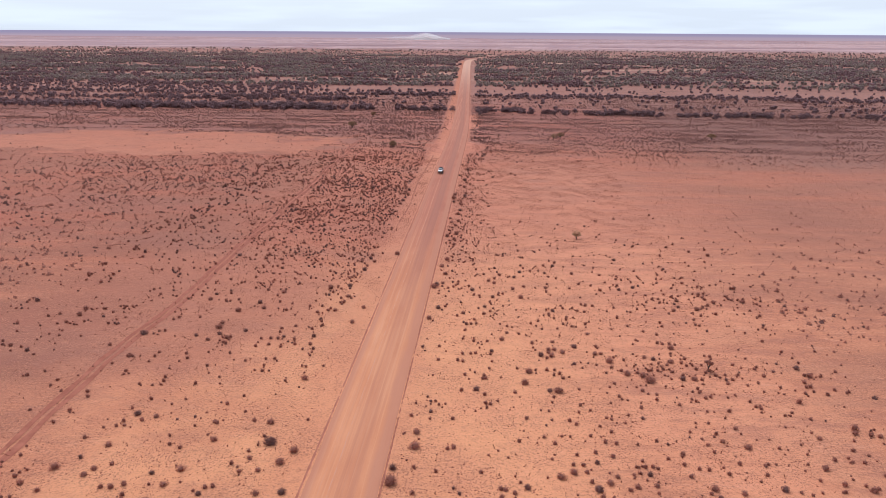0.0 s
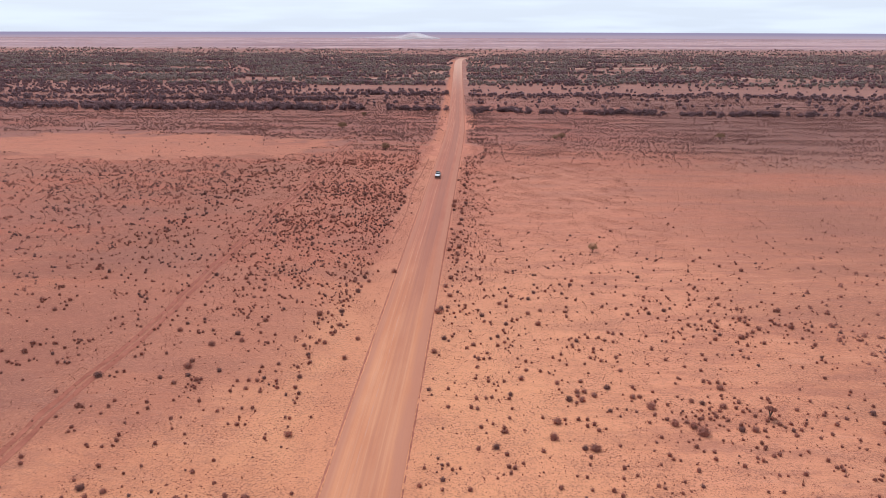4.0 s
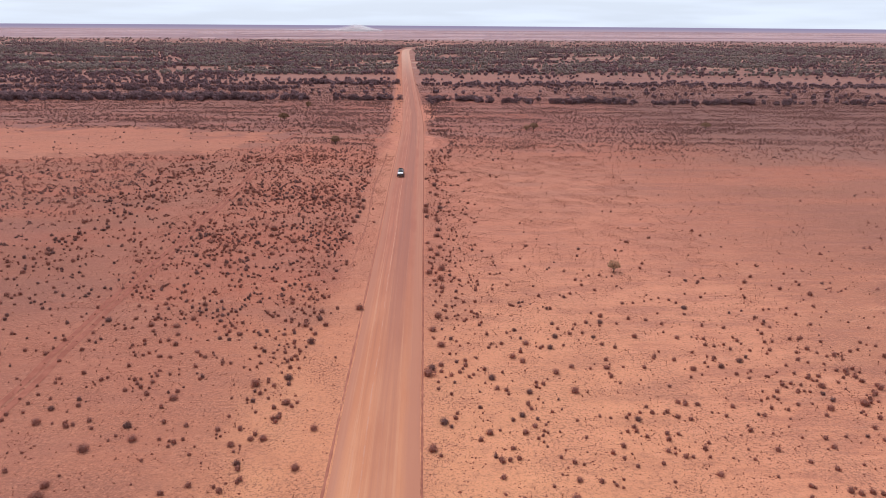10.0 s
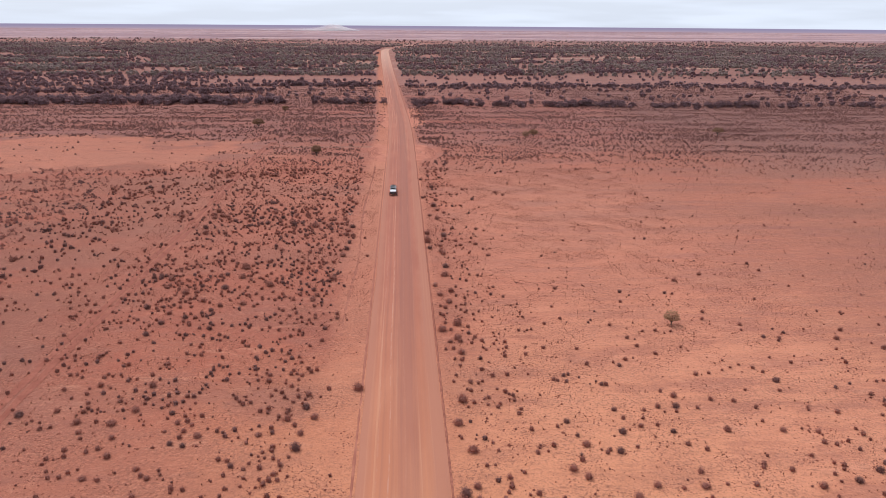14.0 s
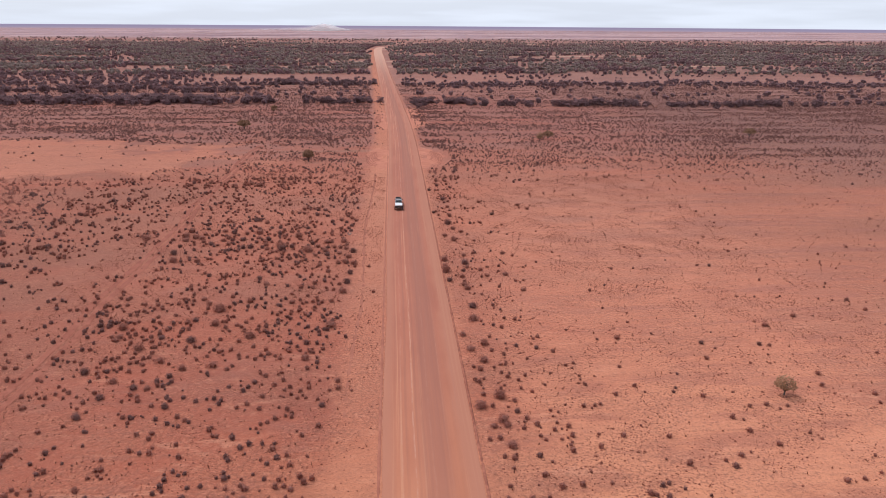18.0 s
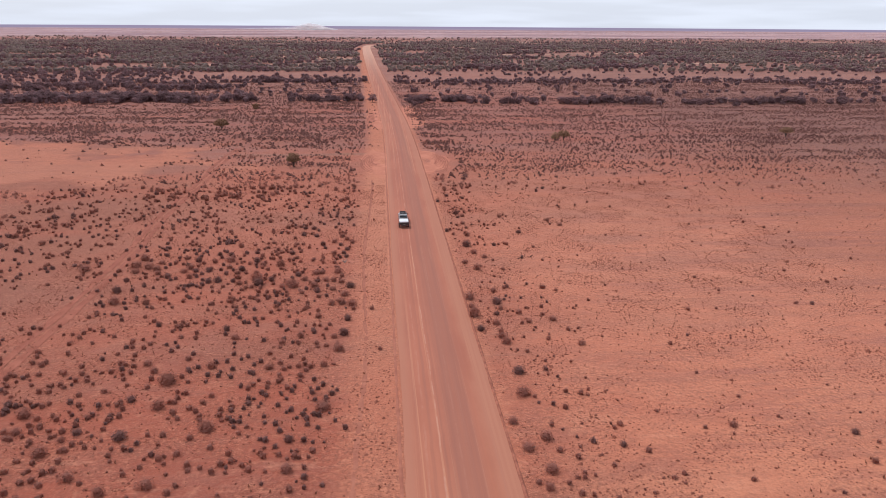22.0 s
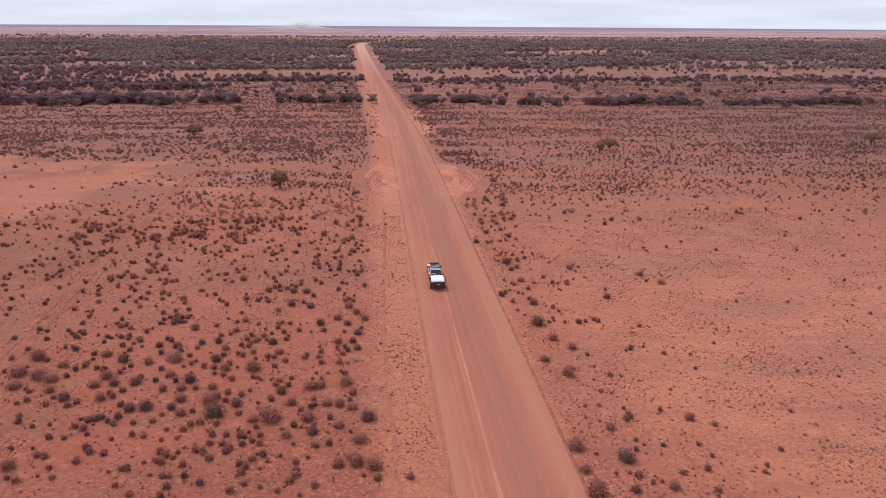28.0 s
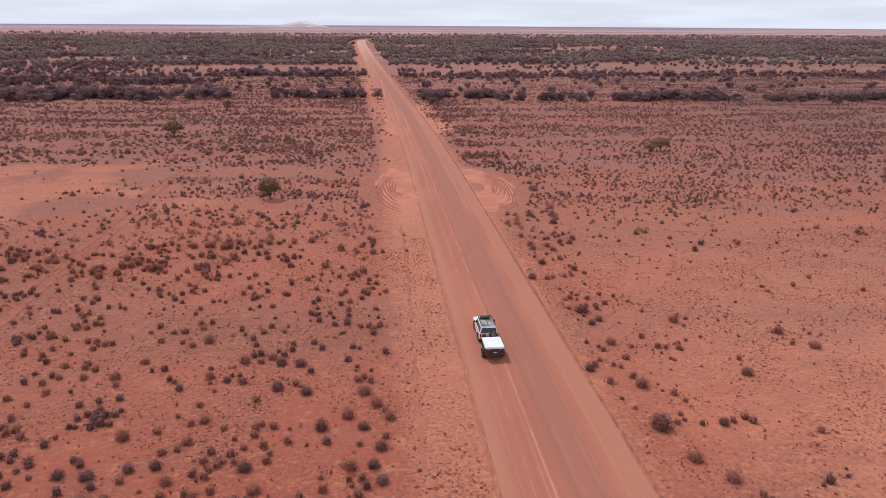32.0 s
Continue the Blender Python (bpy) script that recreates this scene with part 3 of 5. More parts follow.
# turning places on both sides, with curved wheel marks
for x0, y0, rx_, ry_ in ((-5.6, 379, 6.6, 19), (8.0, 379, 6.8, 19), (-6.0, 482, 5.5, 30), (8.6, 490, 5.5, 42)):
    a = np.linspace(0, 2 * math.pi, 49)[:-1]
    rad = 1 + 0.10 * np.sin(3 * a + x0) + 0.07 * np.sin(7 * a) + 0.04 * np.sin(13 * a + x0)
    soil_patch("turnout", np.column_stack([x0 + rx_ * rad * np.cos(a), y0 + ry_ * rad * np.sin(a)]), SHOULDER,
               "scraped bare turning place beside the road", "turnout", 0.012)
    for k in range(8):
        f = 0.30 + 0.085 * k
        side = 1 if x0 > 0 else -1
        b = np.linspace(-0.40 + 0.05 * math.sin(5 * k), 0.34 + 0.06 * math.cos(3 * k), 44) * math.pi
        px, py = x0 + side * (1.2 + rx_ * f * np.cos(b) * 0.9), y0 + ry_ * f * np.sin(b) + 2.0 * math.sin(7 * k)
        px = px + 0.12 * np.sin(5 * b + k)
        v = np.linspace(-1, 1, 5)
        g = np.zeros((len(b), 5, 3))
        g[:, :, 0] = px[:, None] + 0.15 * v
        g[:, :, 1] = py[:, None] + 0.05 * v
        g[:, :, 2] = 0.016 + 0.05 * np.cos(v * math.pi / 2)[None] * np.sin(np.linspace(0, math.pi, 44))[:, None]
        tagged(mesh_object("wheel_mark", *lattice(g), TRACK, smooth_shade=True), "curved ridge of soil thrown up by turning wheels", "wheel mark", kind="structure")

# two-wheel track that runs beside the road
ty = spread((-40, 405, 2.5))
tx = -52.0 - 3.0 * smooth(ty, 200, 420) - 5.5 * smooth(ty, 420, 520) + 0.9 * lumps(0 * ty, ty, 33.0, 1.0) + 0.3 * lumps(0 * ty, ty, 9.0, 4.0)
for off in (-0.85, 0.85):
    v = np.linspace(-1, 1, 5)
    g = np.zeros((len(ty), 5, 3))
    g[:, :, 0] = (tx + off)[:, None] + (0.55 + 0.16 * lumps(0 * ty, ty, 7.0, off))[:, None] * v
    g[:, :, 1] = ty[:, None]
    g[:, :, 2] = ground_z(g[:, :, 0], g[:, :, 1]) + 0.01 + 0.03 * (v ** 2)[None]
    tagged(mesh_object("wheel_track", *lattice(g), TRACK, smooth_shade=True), "old wheel track worn into the red soil", "track", kind="structure")

# ---------------------------------------------------------------- vehicle and trailer
WHITE = paint_material("white_paint", (0.80, 0.80, 0.79), 0.3, 0.0, 0.12, 0.4)
LID = paint_material("white_lid_paint", (0.84, 0.84, 0.83), 0.4, 0.0, 0.06, 0.2)
BLACK = paint_material("black_plastic", (0.022, 0.022, 0.024), 0.55, 0.0, 0.10)
DARK_STEEL = paint_material("dark_painted_steel", (0.055, 0.055, 0.06), 0.5, 0.4, 0.22)
RUBBER = paint_material("tyre_rubber", (0.028, 0.027, 0.026), 0.85, 0.0, 0.35)
ALLOY = paint_material("alloy_metal", (0.55, 0.55, 0.56), 0.35, 0.9, 0.15)
RED_LAMP = paint_material("red_lamp_lens", (0.45, 0.02, 0.015), 0.2, 0.0, 0.08)
CLEAR_LAMP = paint_material("clear_lamp_lens", (0.75, 0.76, 0.78), 0.1, 0.0, 0.05)
PLATE = paint_material("pale_number_plate", (0.72, 0.70, 0.55), 0.4, 0.0, 0.08)


def glass_material():
    n = Nodes("tinted_glass", 0.06)
    n.bsdf.inputs["Specular IOR Level"].default_value = 0.6
    return n.finish((0.018, 0.022, 0.027))


GLASS = glass_material()


def part(name, bm, material, parent, label=""):
    """Links a bmesh as one mesh object under a thing or a part."""
    data = bpy.data.meshes.new(name)
    bm.to_mesh(data)
    bm.free()
    data.materials.append(material)
    ob = new(name, data)
    ob.parent = parent
    return tagged(ob, label) if label else ob


def brick_bm(x, y, z, sx, sy, sz, bevel=0.02, top_x=1.0, top_y=1.0):
    """A rounded box about a centre; top_x and top_y draw its top in."""
    bm = bmesh.new()
    bmesh.ops.create_cube(bm, size=1.0)
    for v in bm.verts:
        kx, ky = (top_x, top_y) if v.co.z > 0 else (1, 1)
        v.co = Vector((x + v.co.x * sx * kx, y + v.co.y * sy * ky, z + v.co.z * sz))
    if bevel:
        bmesh.ops.bevel(bm, geom=bm.edges[:], offset=bevel, segments=2, affect="EDGES")
    return bm


def prism_bm(outline, half_lo, half_hi, bevel=0.03):
    """A side outline of (y, z) across the width; half_hi is the half width at the top of it."""
    bm = bmesh.new()
    z0, z1 = min(p[1] for p in outline), max(p[1] for p in outline)
    rims = []
    for s in (-1, 1):
        rims.append([bm.verts.new((s * (half_lo + (half_hi - half_lo) * (z - z0) / (z1 - z0)), y, z)) for y, z in outline])
    n = len(outline)
    bm.faces.new(rims[0])
    bm.faces.new(rims[1][::-1])
    for i in range(n):
        j = (i + 1) % n
        bm.faces.new((rims[0][j], rims[0][i], rims[1][i], rims[1][j]))
    bmesh.ops.recalc_face_normals(bm, faces=bm.faces[:])
    if bevel:
        edges = [e for e in bm.edges if not e.is_boundary and len(e.link_faces) == 2 and e.calc_face_angle(0) > 0.6]
        bmesh.ops.bevel(bm, geom=edges, offset=bevel, segments=2, affect="EDGES")
    return bm


def drum_bm(m, radius, depth, inner=0.0, segments=28, bevel=0.0):
    """A cylinder, or a ring with a hole, along the z axis of the pose m."""
    bm = bmesh.new()
    loops = []
    prof = [(radius - bevel, -depth / 2), (radius, -depth / 2 + bevel), (radius, depth / 2 - bevel), (radius - bevel, depth / 2)]
    if inner:
        prof += [(inner, depth / 2), (inner, -depth / 2)]
    for k in range(segments):
        a = 2 * math.pi * k / segments
        loops.append([bm.verts.new(m @ Vector((r * math.cos(a), r * math.sin(a), z))) for r, z in prof])
    n = len(prof)
    for k in range(segments):
        a, b = loops[k], loops[(k + 1) % segments]
        for i in range(n if inner else n - 1):
            j = (i + 1) % n
            bm.faces.new((a[i], b[i], b[j], a[j]))
    if not inner:
        bm.faces.new([l[0] for l in loops][::-1])
        bm.faces.new([l[-1] for l in loops])
    bmesh.ops.recalc_face_normals(bm, faces=bm.faces[:])
    return bm


def quad_bm(corners, thick=0.012):
    """A thin pane through four corners, thickened towards its back."""
    bm = bmesh.new()
    c = [Vector(p) for p in corners]
    nrm = (c[1] - c[0]).cross(c[3] - c[0]).normalized()
    top = [bm.verts.new(p + nrm * thick) for p in c]
    low = [bm.verts.new(p - nrm * 0.02) for p in c]
    bm.faces.new(top)
    bm.faces.new(low[::-1])
    for i in range(4):
        j = (i + 1) % 4
        bm.faces.new((top[j], top[i], low[i], low[j]))
    return bm


def wheel(parent, x, y, radius, width):
    out = 1 if x > 0 else -1
    m = pose(x, y, radius, 0, 90, 0)
    w = part("wheel", drum_bm(m, radius * 0.62, width * 0.7), BLACK, parent)
    part("tyre", drum_bm(m, radius, width, radius * 0.58, 32, 0.035), RUBBER, w, "dusty black off-road tyre")
    part("rim", drum_bm(pose(x + out * width * 0.38, y, radius, 0, 90, 0), radius * 0.56, 0.05, 0.0, 20, 0.015), ALLOY, w, "grey alloy rim")
    part("hub", drum_bm(pose(x + out * width * 0.46, y, radius, 0, 90, 0), radius * 0.16, 0.05, 0.0, 12, 0.01), BLACK, w)
    return w


def arch(y0, r, z0=0.40, n=9):
    return [(y0 + r * math.cos(a), z0 + r * math.sin(a)) for a in np.linspace(0, math.pi, n)]


def station_wagon(at):
    """Four-wheel-drive wagon, 4.9 m long, nose towards +y, from its rear bumper at y = 0."""
    car = new("station_wagon")
    tagged(car, "white four-wheel-drive station wagon with loaded roof rack", "car")
    low = [(0.05, 0.55), (0.45, 0.45)] + arch(1.05, 0.47)[::-1] + [(1.6, 0.42), (3.4, 0.42)] + arch(3.9, 0.47)[::-1] + [(4.55, 0.48), (4.78, 0.56)]
    top = [(4.80, 0.85), (4.72, 1.05), (3.55, 1.17), (3.3, 1.2), (0.12, 1.2), (0.04, 1.0)]
    body = part("body", prism_bm(low + top, 0.95, 0.93, 0.05), WHITE, car)
    cabin = [(0.06, 1.19), (3.35, 1.19), (2.62, 1.80), (2.45, 1.85), (0.45, 1.87), (0.24, 1.82)]
    part("cabin", prism_bm(cabin, 0.92, 0.76, 0.06), WHITE, car)
    part("bonnet", brick_bm(0, 4.02, 1.135, 1.56, 1.05, 0.09, 0.035, 0.94, 0.96), WHITE, car)
    part("windscreen", quad_bm([(-0.84, 3.24, 1.26), (0.84, 3.24, 1.26), (0.72, 2.68, 1.75), (-0.72, 2.68, 1.75)]), GLASS, car, "dark tinted windscreen")
    part("rear_window", quad_bm([(0.80, 0.085, 1.27), (-0.80, 0.085, 1.27), (-0.71, 0.215, 1.74), (0.71, 0.215, 1.74)]), GLASS, car, "dark tinted rear window")
    for s in (-1, 1):
        for ya, yb, yc, yd in ((0.25, 1.15, 1.15, 0.38), (1.25, 2.10, 2.10, 1.25), (2.20, 3.10, 2.62, 2.20)):
            lo, hi = (ya, yb), (yd, yc)
            q = [(s * 0.905, lo[0], 1.27), (s * 0.905, lo[1], 1.27), (s * 0.785, hi[1], 1.75), (s * 0.785, hi[0], 1.75)]
            part("side_window", quad_bm(q if s > 0 else q[::-1]), GLASS, car, "dark tinted side window")
        for y, w in ((2.15, 0.9), (1.2, 0.85)):
            part("door_handle", brick_bm(s * 0.955, y + 0.15, 1.03, 0.04, 0.16, 0.035, 0.01), BLACK, car)
            part("door_seam", brick_bm(s * 0.945, y + w * 0.52, 0.83, 0.012, 0.012, 0.70, 0), BLACK, car)
        part("side_step", brick_bm(s * 0.93, 2.5, 0.40, 0.16, 1.7, 0.06, 0.02), BLACK, car)
        m = part("door_mirror", brick_bm(s * 1.06, 3.02, 1.30, 0.20, 0.10, 0.20, 0.03), BLACK, car, "black door mirror on a stalk")
        part("mirror_arm", brick_bm(s * 0.95, 3.03, 1.24, 0.12, 0.05, 0.05, 0.01), BLACK, m)
        part("tail_light", brick_bm(s * 0.86, 0.035, 1.02, 0.13, 0.06, 0.34, 0.015), RED_LAMP, car, "red tail light")
        part("headlight", brick_bm(s * 0.74, 4.765, 0.93, 0.32, 0.08, 0.18, 0.025), CLEAR_LAMP, car, "clear headlight")
        part("mud_flap", brick_bm(s * 0.80, 0.50, 0.40, 0.26, 0.025, 0.30, 0.005), BLACK, car)
        for y in (1.05, 3.9):
            wheel(car, s * 0.80, y, 0.40, 0.27)
            g = part("wheel_arch", drum_bm(pose(s * 0.945, y, 0.40, 0, 90, 0), 0.50, 0.05, 0.455, 28, 0.01), BLACK, car, "black wheel-arch flare")
    part("grille", brick_bm(0, 4.79, 0.90, 1.05, 0.06, 0.22, 0.02), BLACK, car)
    part("front_bumper", brick_bm(0, 4.86, 0.60, 1.90, 0.22, 0.26, 0.06), BLACK, car)
    part("rear_bumper", brick_bm(0, 0.02, 0.58, 1.86, 0.20, 0.22, 0.05), BLACK, car)
    part("tow_bar", brick_bm(0, -0.16, 0.46, 0.09, 0.34, 0.09, 0.015), DARK_STEEL, car)
    bar = part("bull_bar", brick_bm(0, 4.98, 1.00, 1.30, 0.06, 0.06, 0.02), DARK_STEEL, car, "dark steel bull bar")
    for s in (-1, 1):
        part("upright", brick_bm(s * 0.45, 4.97, 0.83, 0.06, 0.06, 0.40, 0.02), DARK_STEEL, bar)
    part("number_plate", brick_bm(-0.45, -0.015, 0.86, 0.36, 0.02, 0.11, 0), PLATE, car)
    # spare wheel on its swing carrier
    sp = part("spare_wheel", drum_bm(pose(0.42, -0.10, 1.10, 90, 0, 0), 0.25, 0.16), DARK_STEEL, car, "spare wheel on the rear door")
    part("tyre", drum_bm(pose(0.42, -0.12, 1.10, 90, 0, 0), 0.39, 0.24, 0.235, 32, 0.04), RUBBER, sp)
    part("rim", drum_bm(pose(0.42, -0.22, 1.10, 90, 0, 0), 0.225, 0.05, 0.0, 20, 0.015), ALLOY, sp)
    part("carrier", brick_bm(0.42, 0.02, 0.85, 0.10, 0.06, 0.55, 0.01), DARK_STEEL, car)
    part("jerry_can", brick_bm(-0.52, -0.10, 0.98, 0.34, 0.17, 0.46, 0.035), DARK_STEEL, car, "dark metal jerry can on the rear carrier")
    # roof rack
    rack = part("roof_rack", brick_bm(0, 1.50, 1.95, 0.06, 2.25, 0.05, 0.01), BLACK, car, "black steel roof rack")
    for s in (-1, 1):
        part("rail", brick_bm(s * 0.70, 1.50, 2.02, 0.05, 2.35, 0.05, 0.012), BLACK, rack)
        part("rail", brick_bm(s * 0.70, 1.50, 1.94, 0.04, 2.35, 0.04, 0.01), BLACK, rack)
        for y in (0.5, 1.15, 1.85, 2.5):
            part("foot", brick_bm(s * 0.70, y, 1.90, 0.06, 0.08, 0.14, 0.01), BLACK, rack)
    for k in range(9):
        part("slat", brick_bm(0, 0.42 + 0.27 * k, 1.955, 1.40, 0.10, 0.03, 0.006), DARK_STEEL if k % 2 else BLACK, rack)
    part("end_bar", brick_bm(0, 2.68, 2.02, 1.44, 0.05, 0.05, 0.012), BLACK, rack)
    part("end_bar", brick_bm(0, 0.32, 2.02, 1.44, 0.05, 0.05, 0.012), BLACK, rack)
    part("rolled_swag", drum_bm(pose(-0.1, 2.15, 2.07, 0, 90, 0), 0.13, 1.1, 0.0, 16, 0.04), DARK_STEEL, rack, "dark rolled canvas swag")
    part("antenna", drum_bm(pose(0.62, 4.93, 1.55), 0.008, 1.2, 0.0, 6), BLACK, car)
    car.matrix_basis = at
    return car


def box_trailer(at):
    """Single-axle box trailer with a hard lid, from its tail at y = 0; the drawbar points to +y."""
    tr = new("box_trailer")
    tagged(tr, "dark steel box trailer with a flat white lid", "trailer")
    part("chassis", brick_bm(0, 1.15, 0.55, 1.5, 2.25, 0.10, 0.015), DARK_STEEL, tr)
    box = part("tub", brick_bm(0, 1.15, 0.90, 1.84, 2.30, 0.62, 0.02), DARK_STEEL, tr)
    part("lid", brick_bm(0, 1.15, 1.32, 1.90, 2.40, 0.22, 0.045, 0.97, 0.975), LID, tr, "flat white hard lid")
    part("lid_rim", brick_bm(0, 1.15, 1.205, 1.92, 2.42, 0.03, 0.01), BLACK, tr)
    for k in range(7):
        for s in (-1, 1):
            part("rib", brick_bm(s * 0.928, 0.25 + 0.30 * k, 0.90, 0.03, 0.05, 0.56, 0.008), DARK_STEEL, tr)
    part("tailgate", brick_bm(0, -0.012, 0.90, 1.66, 0.04, 0.52, 0.01), BLACK, tr)
    for s in (-1, 1):
        wheel(tr, s * 0.98, 1.05, 0.36, 0.22)
        part("mudguard", drum_bm(pose(s * 0.98, 1.05, 0.38, 0, 90, 0), 0.46, 0.25, 0.43, 24, 0.005), BLACK, tr, "black curved mudguard")
        part("tail_light", brick_bm(s * 0.80, -0.04, 0.66, 0.22, 0.04, 0.11, 0.01), RED_LAMP, tr, "red tail light")
        part("latch", brick_bm(s * 0.55, -0.045, 1.14, 0.08, 0.03, 0.12, 0.008), ALLOY, tr)
        part("drawbar", quad_bm([(s * 0.75, 2.25, 0.58), (s * 0.66, 2.25, 0.58), (s * 0.02, 3.15, 0.52), (s * 0.10, 3.15, 0.52)][::s], 0.06), DARK_STEEL, tr)
    part("coupling", brick_bm(0, 3.22, 0.53, 0.12, 0.26, 0.10, 0.02), DARK_STEEL, tr)
    part("jockey_wheel", drum_bm(pose(0.18, 2.85, 0.10, 0, 90, 0), 0.10, 0.06, 0.0, 14, 0.01), RUBBER, tr)
    part("jockey_post", brick_bm(0.18, 2.85, 0.42, 0.05, 0.05, 0.56, 0.01), ALLOY, tr)
    part("nose_box", brick_bm(0, 2.52, 0.86, 1.3, 0.40, 0.44, 0.03), BLACK, tr, "black tool box on the drawbar")
    plate = part("number_plate", brick_bm(0.05, -0.04, 0.86, 0.36, 0.02, 0.11, 0), PLATE, tr)
    tr.matrix_basis = at
    return tr


CAR_X, CAR_Y, CAR_Z = -1.48, 303.5, 0.17
box_trailer(pose(CAR_X, CAR_Y, CAR_Z))
station_wagon(pose(CAR_X, CAR_Y + 3.55, CAR_Z))

# ---------------------------------------------------------------- plants
def leaf_tris(points, size, r):
    """One small triangle for each point, turned at random."""
    n = len(points)
    c = points - points.mean(0) * np.array([1, 1, 0.5])
    face = r.normal(size=(n, 3)) * 0.75 + c / (np.linalg.norm(c, axis=1)[:, None] + 1e-6) + np.array([0, 0, 0.45])
    a = np.cross(face, r.normal(size=(n, 3)))
    a /= np.linalg.norm(a, axis=1)[:, None]
    b = np.cross(face, a)
    b /= np.linalg.norm(b, axis=1)[:, None]
    s = (size * r.uniform(0.65, 1.35, n))[:, None]
    v = np.stack([points + a * s, points - 0.5 * a * s + 0.8 * b * s, points - 0.5 * a * s - 0.8 * b * s], 1).reshape(-1, 3)
    return v, np.arange(3 * n).reshape(n, 3)


def shrub_template(leaves, size, r, lobes=2, tall=1.0, core=True):
    """A round bush about 1 m in radius: a main dome with lesser lobes, its leaves densest at the surface."""
    c = np.column_stack([r.normal(0, 0.26, lobes), r.normal(0, 0.26, lobes), r.uniform(0.25, 0.50, lobes)])
    rad = r.uniform(0.40, 0.62, lobes)
    c[0], rad[0] = (0, 0, 0.50), 0.72
    k = np.where(r.uniform(0, 1, leaves) < 0.62, 0, r.integers(0, lobes, leaves))
    d = r.normal(size=(leaves, 3))
    d /= np.linalg.norm(d, axis=1)[:, None]
    p = c[k] + d * (rad[k] * r.uniform(0.12, 1.12, leaves) ** 0.5)[:, None]
    p[:, 2] = np.abs(p[:, 2]) * tall + 0.02
    return joined([bush_core(r, 3, 0.66, tall), leaf_tris(p, size, r)]) if core else leaf_tris(p, size, r)


def spiked(template, r):
    """A few leaves round one plain low heart, for bushes that stay far off."""
    a = np.linspace(0, 2 * math.pi, 6)[:-1] + r.uniform(0, 1)
    v = np.concatenate([np.column_stack([0.74 * np.cos(a), 0.74 * np.sin(a), 0 * a]) * r.uniform(0.8, 1.15, (5, 1)), [[r.normal(0, 0.12), r.normal(0, 0.12), 0.66]]])
    return joined([(v, np.array([(i, (i + 1) % 5, 5) for i in range(5)])), template])


def bush_core(r, bands, fill, tall):
    """The close inner twigs of a bush: an uneven dome below its outer leaves."""
    n = 2 * bands + 1
    rows = []
    for i in range(bands):
        e = 0.5 * math.pi * i / bands - 0.25
        a = np.linspace(0, 2 * math.pi, n + 1)[:-1] + 0.4 * i
        q = 0.72 * fill * r.uniform(0.82, 1.12, n)
        rows.append(np.column_stack([q * math.cos(e) * np.cos(a), q * math.cos(e) * np.sin(a), np.maximum(0.0, 0.50 + q * math.sin(e)) * tall * (1 if i else 0)]))
    v = np.concatenate(rows + [[[0, 0, (0.50 + 0.72 * fill) * tall]]])
    f = []
    for i in range(bands - 1):
        for j in range(n):
            k = (j + 1) % n
            f += [(i * n + j, i * n + k, (i + 1) * n + k), (i * n + j, (i + 1) * n + k, (i + 1) * n + j)]
    f += [((bands - 1) * n + j, (bands - 1) * n + (j + 1) % n, len(v) - 1) for j in range(n)]
    return v, np.array(f)


def tuft_template(r, blades=6):
    """A small dry tuft: upright blades from one root."""
    a = r.uniform(0, 2 * math.pi, blades)
    tip = np.column_stack([np.cos(a) * r.uniform(0.3, 1, blades), np.sin(a) * r.uniform(0.3, 1, blades), r.uniform(0.5, 1.2, blades)])
    side = np.column_stack([-np.sin(a), np.cos(a), 0 * a]) * 0.22
    root = tip * np.array([0.15, 0.15, 0]) 
    v = np.stack([root - side, root + side, tip], 1).reshape(-1, 3)
    return v, np.arange(3 * blades).reshape(-1, 3)


def tube(path, radii, sides=6):
    """A tapered limb along a path."""
    path, radii = np.asarray(path, float), np.asarray(radii, float)
    a = np.linspace(0, 2 * math.pi, sides + 1)[:-1]
    ring = np.column_stack([np.cos(a), np.sin(a), 0 * a])
    v = (path[:, None] + ring[None] * radii[:, None, None]).reshape(-1, 3)
    f = []
    for k in range(len(path) - 1):
        for i in range(sides):
            j = (i + 1) % sides
            f += [(k * sides + i, k * sides + j, (k + 1) * sides + j), (k * sides + i, (k + 1) * sides + j, (k + 1) * sides + i)]
    return v, np.array(f)


def joined(pieces):
    vs, fs, n = [], [], 0
    for v, f in pieces:
        vs.append(v)
        fs.append(f + n)
        n += len(v)
    return np.concatenate(vs), np.concatenate(fs)


def clump(r, x, y, z, wide, high, bands=2):
    """One close mass of leaves within a crown."""
    v, f = bush_core(r, bands, 1.2, 1.0)
    return v * np.array([1.12 * wide, 1.12 * wide, 0.9 * high]) + np.array([x, y, z]), f


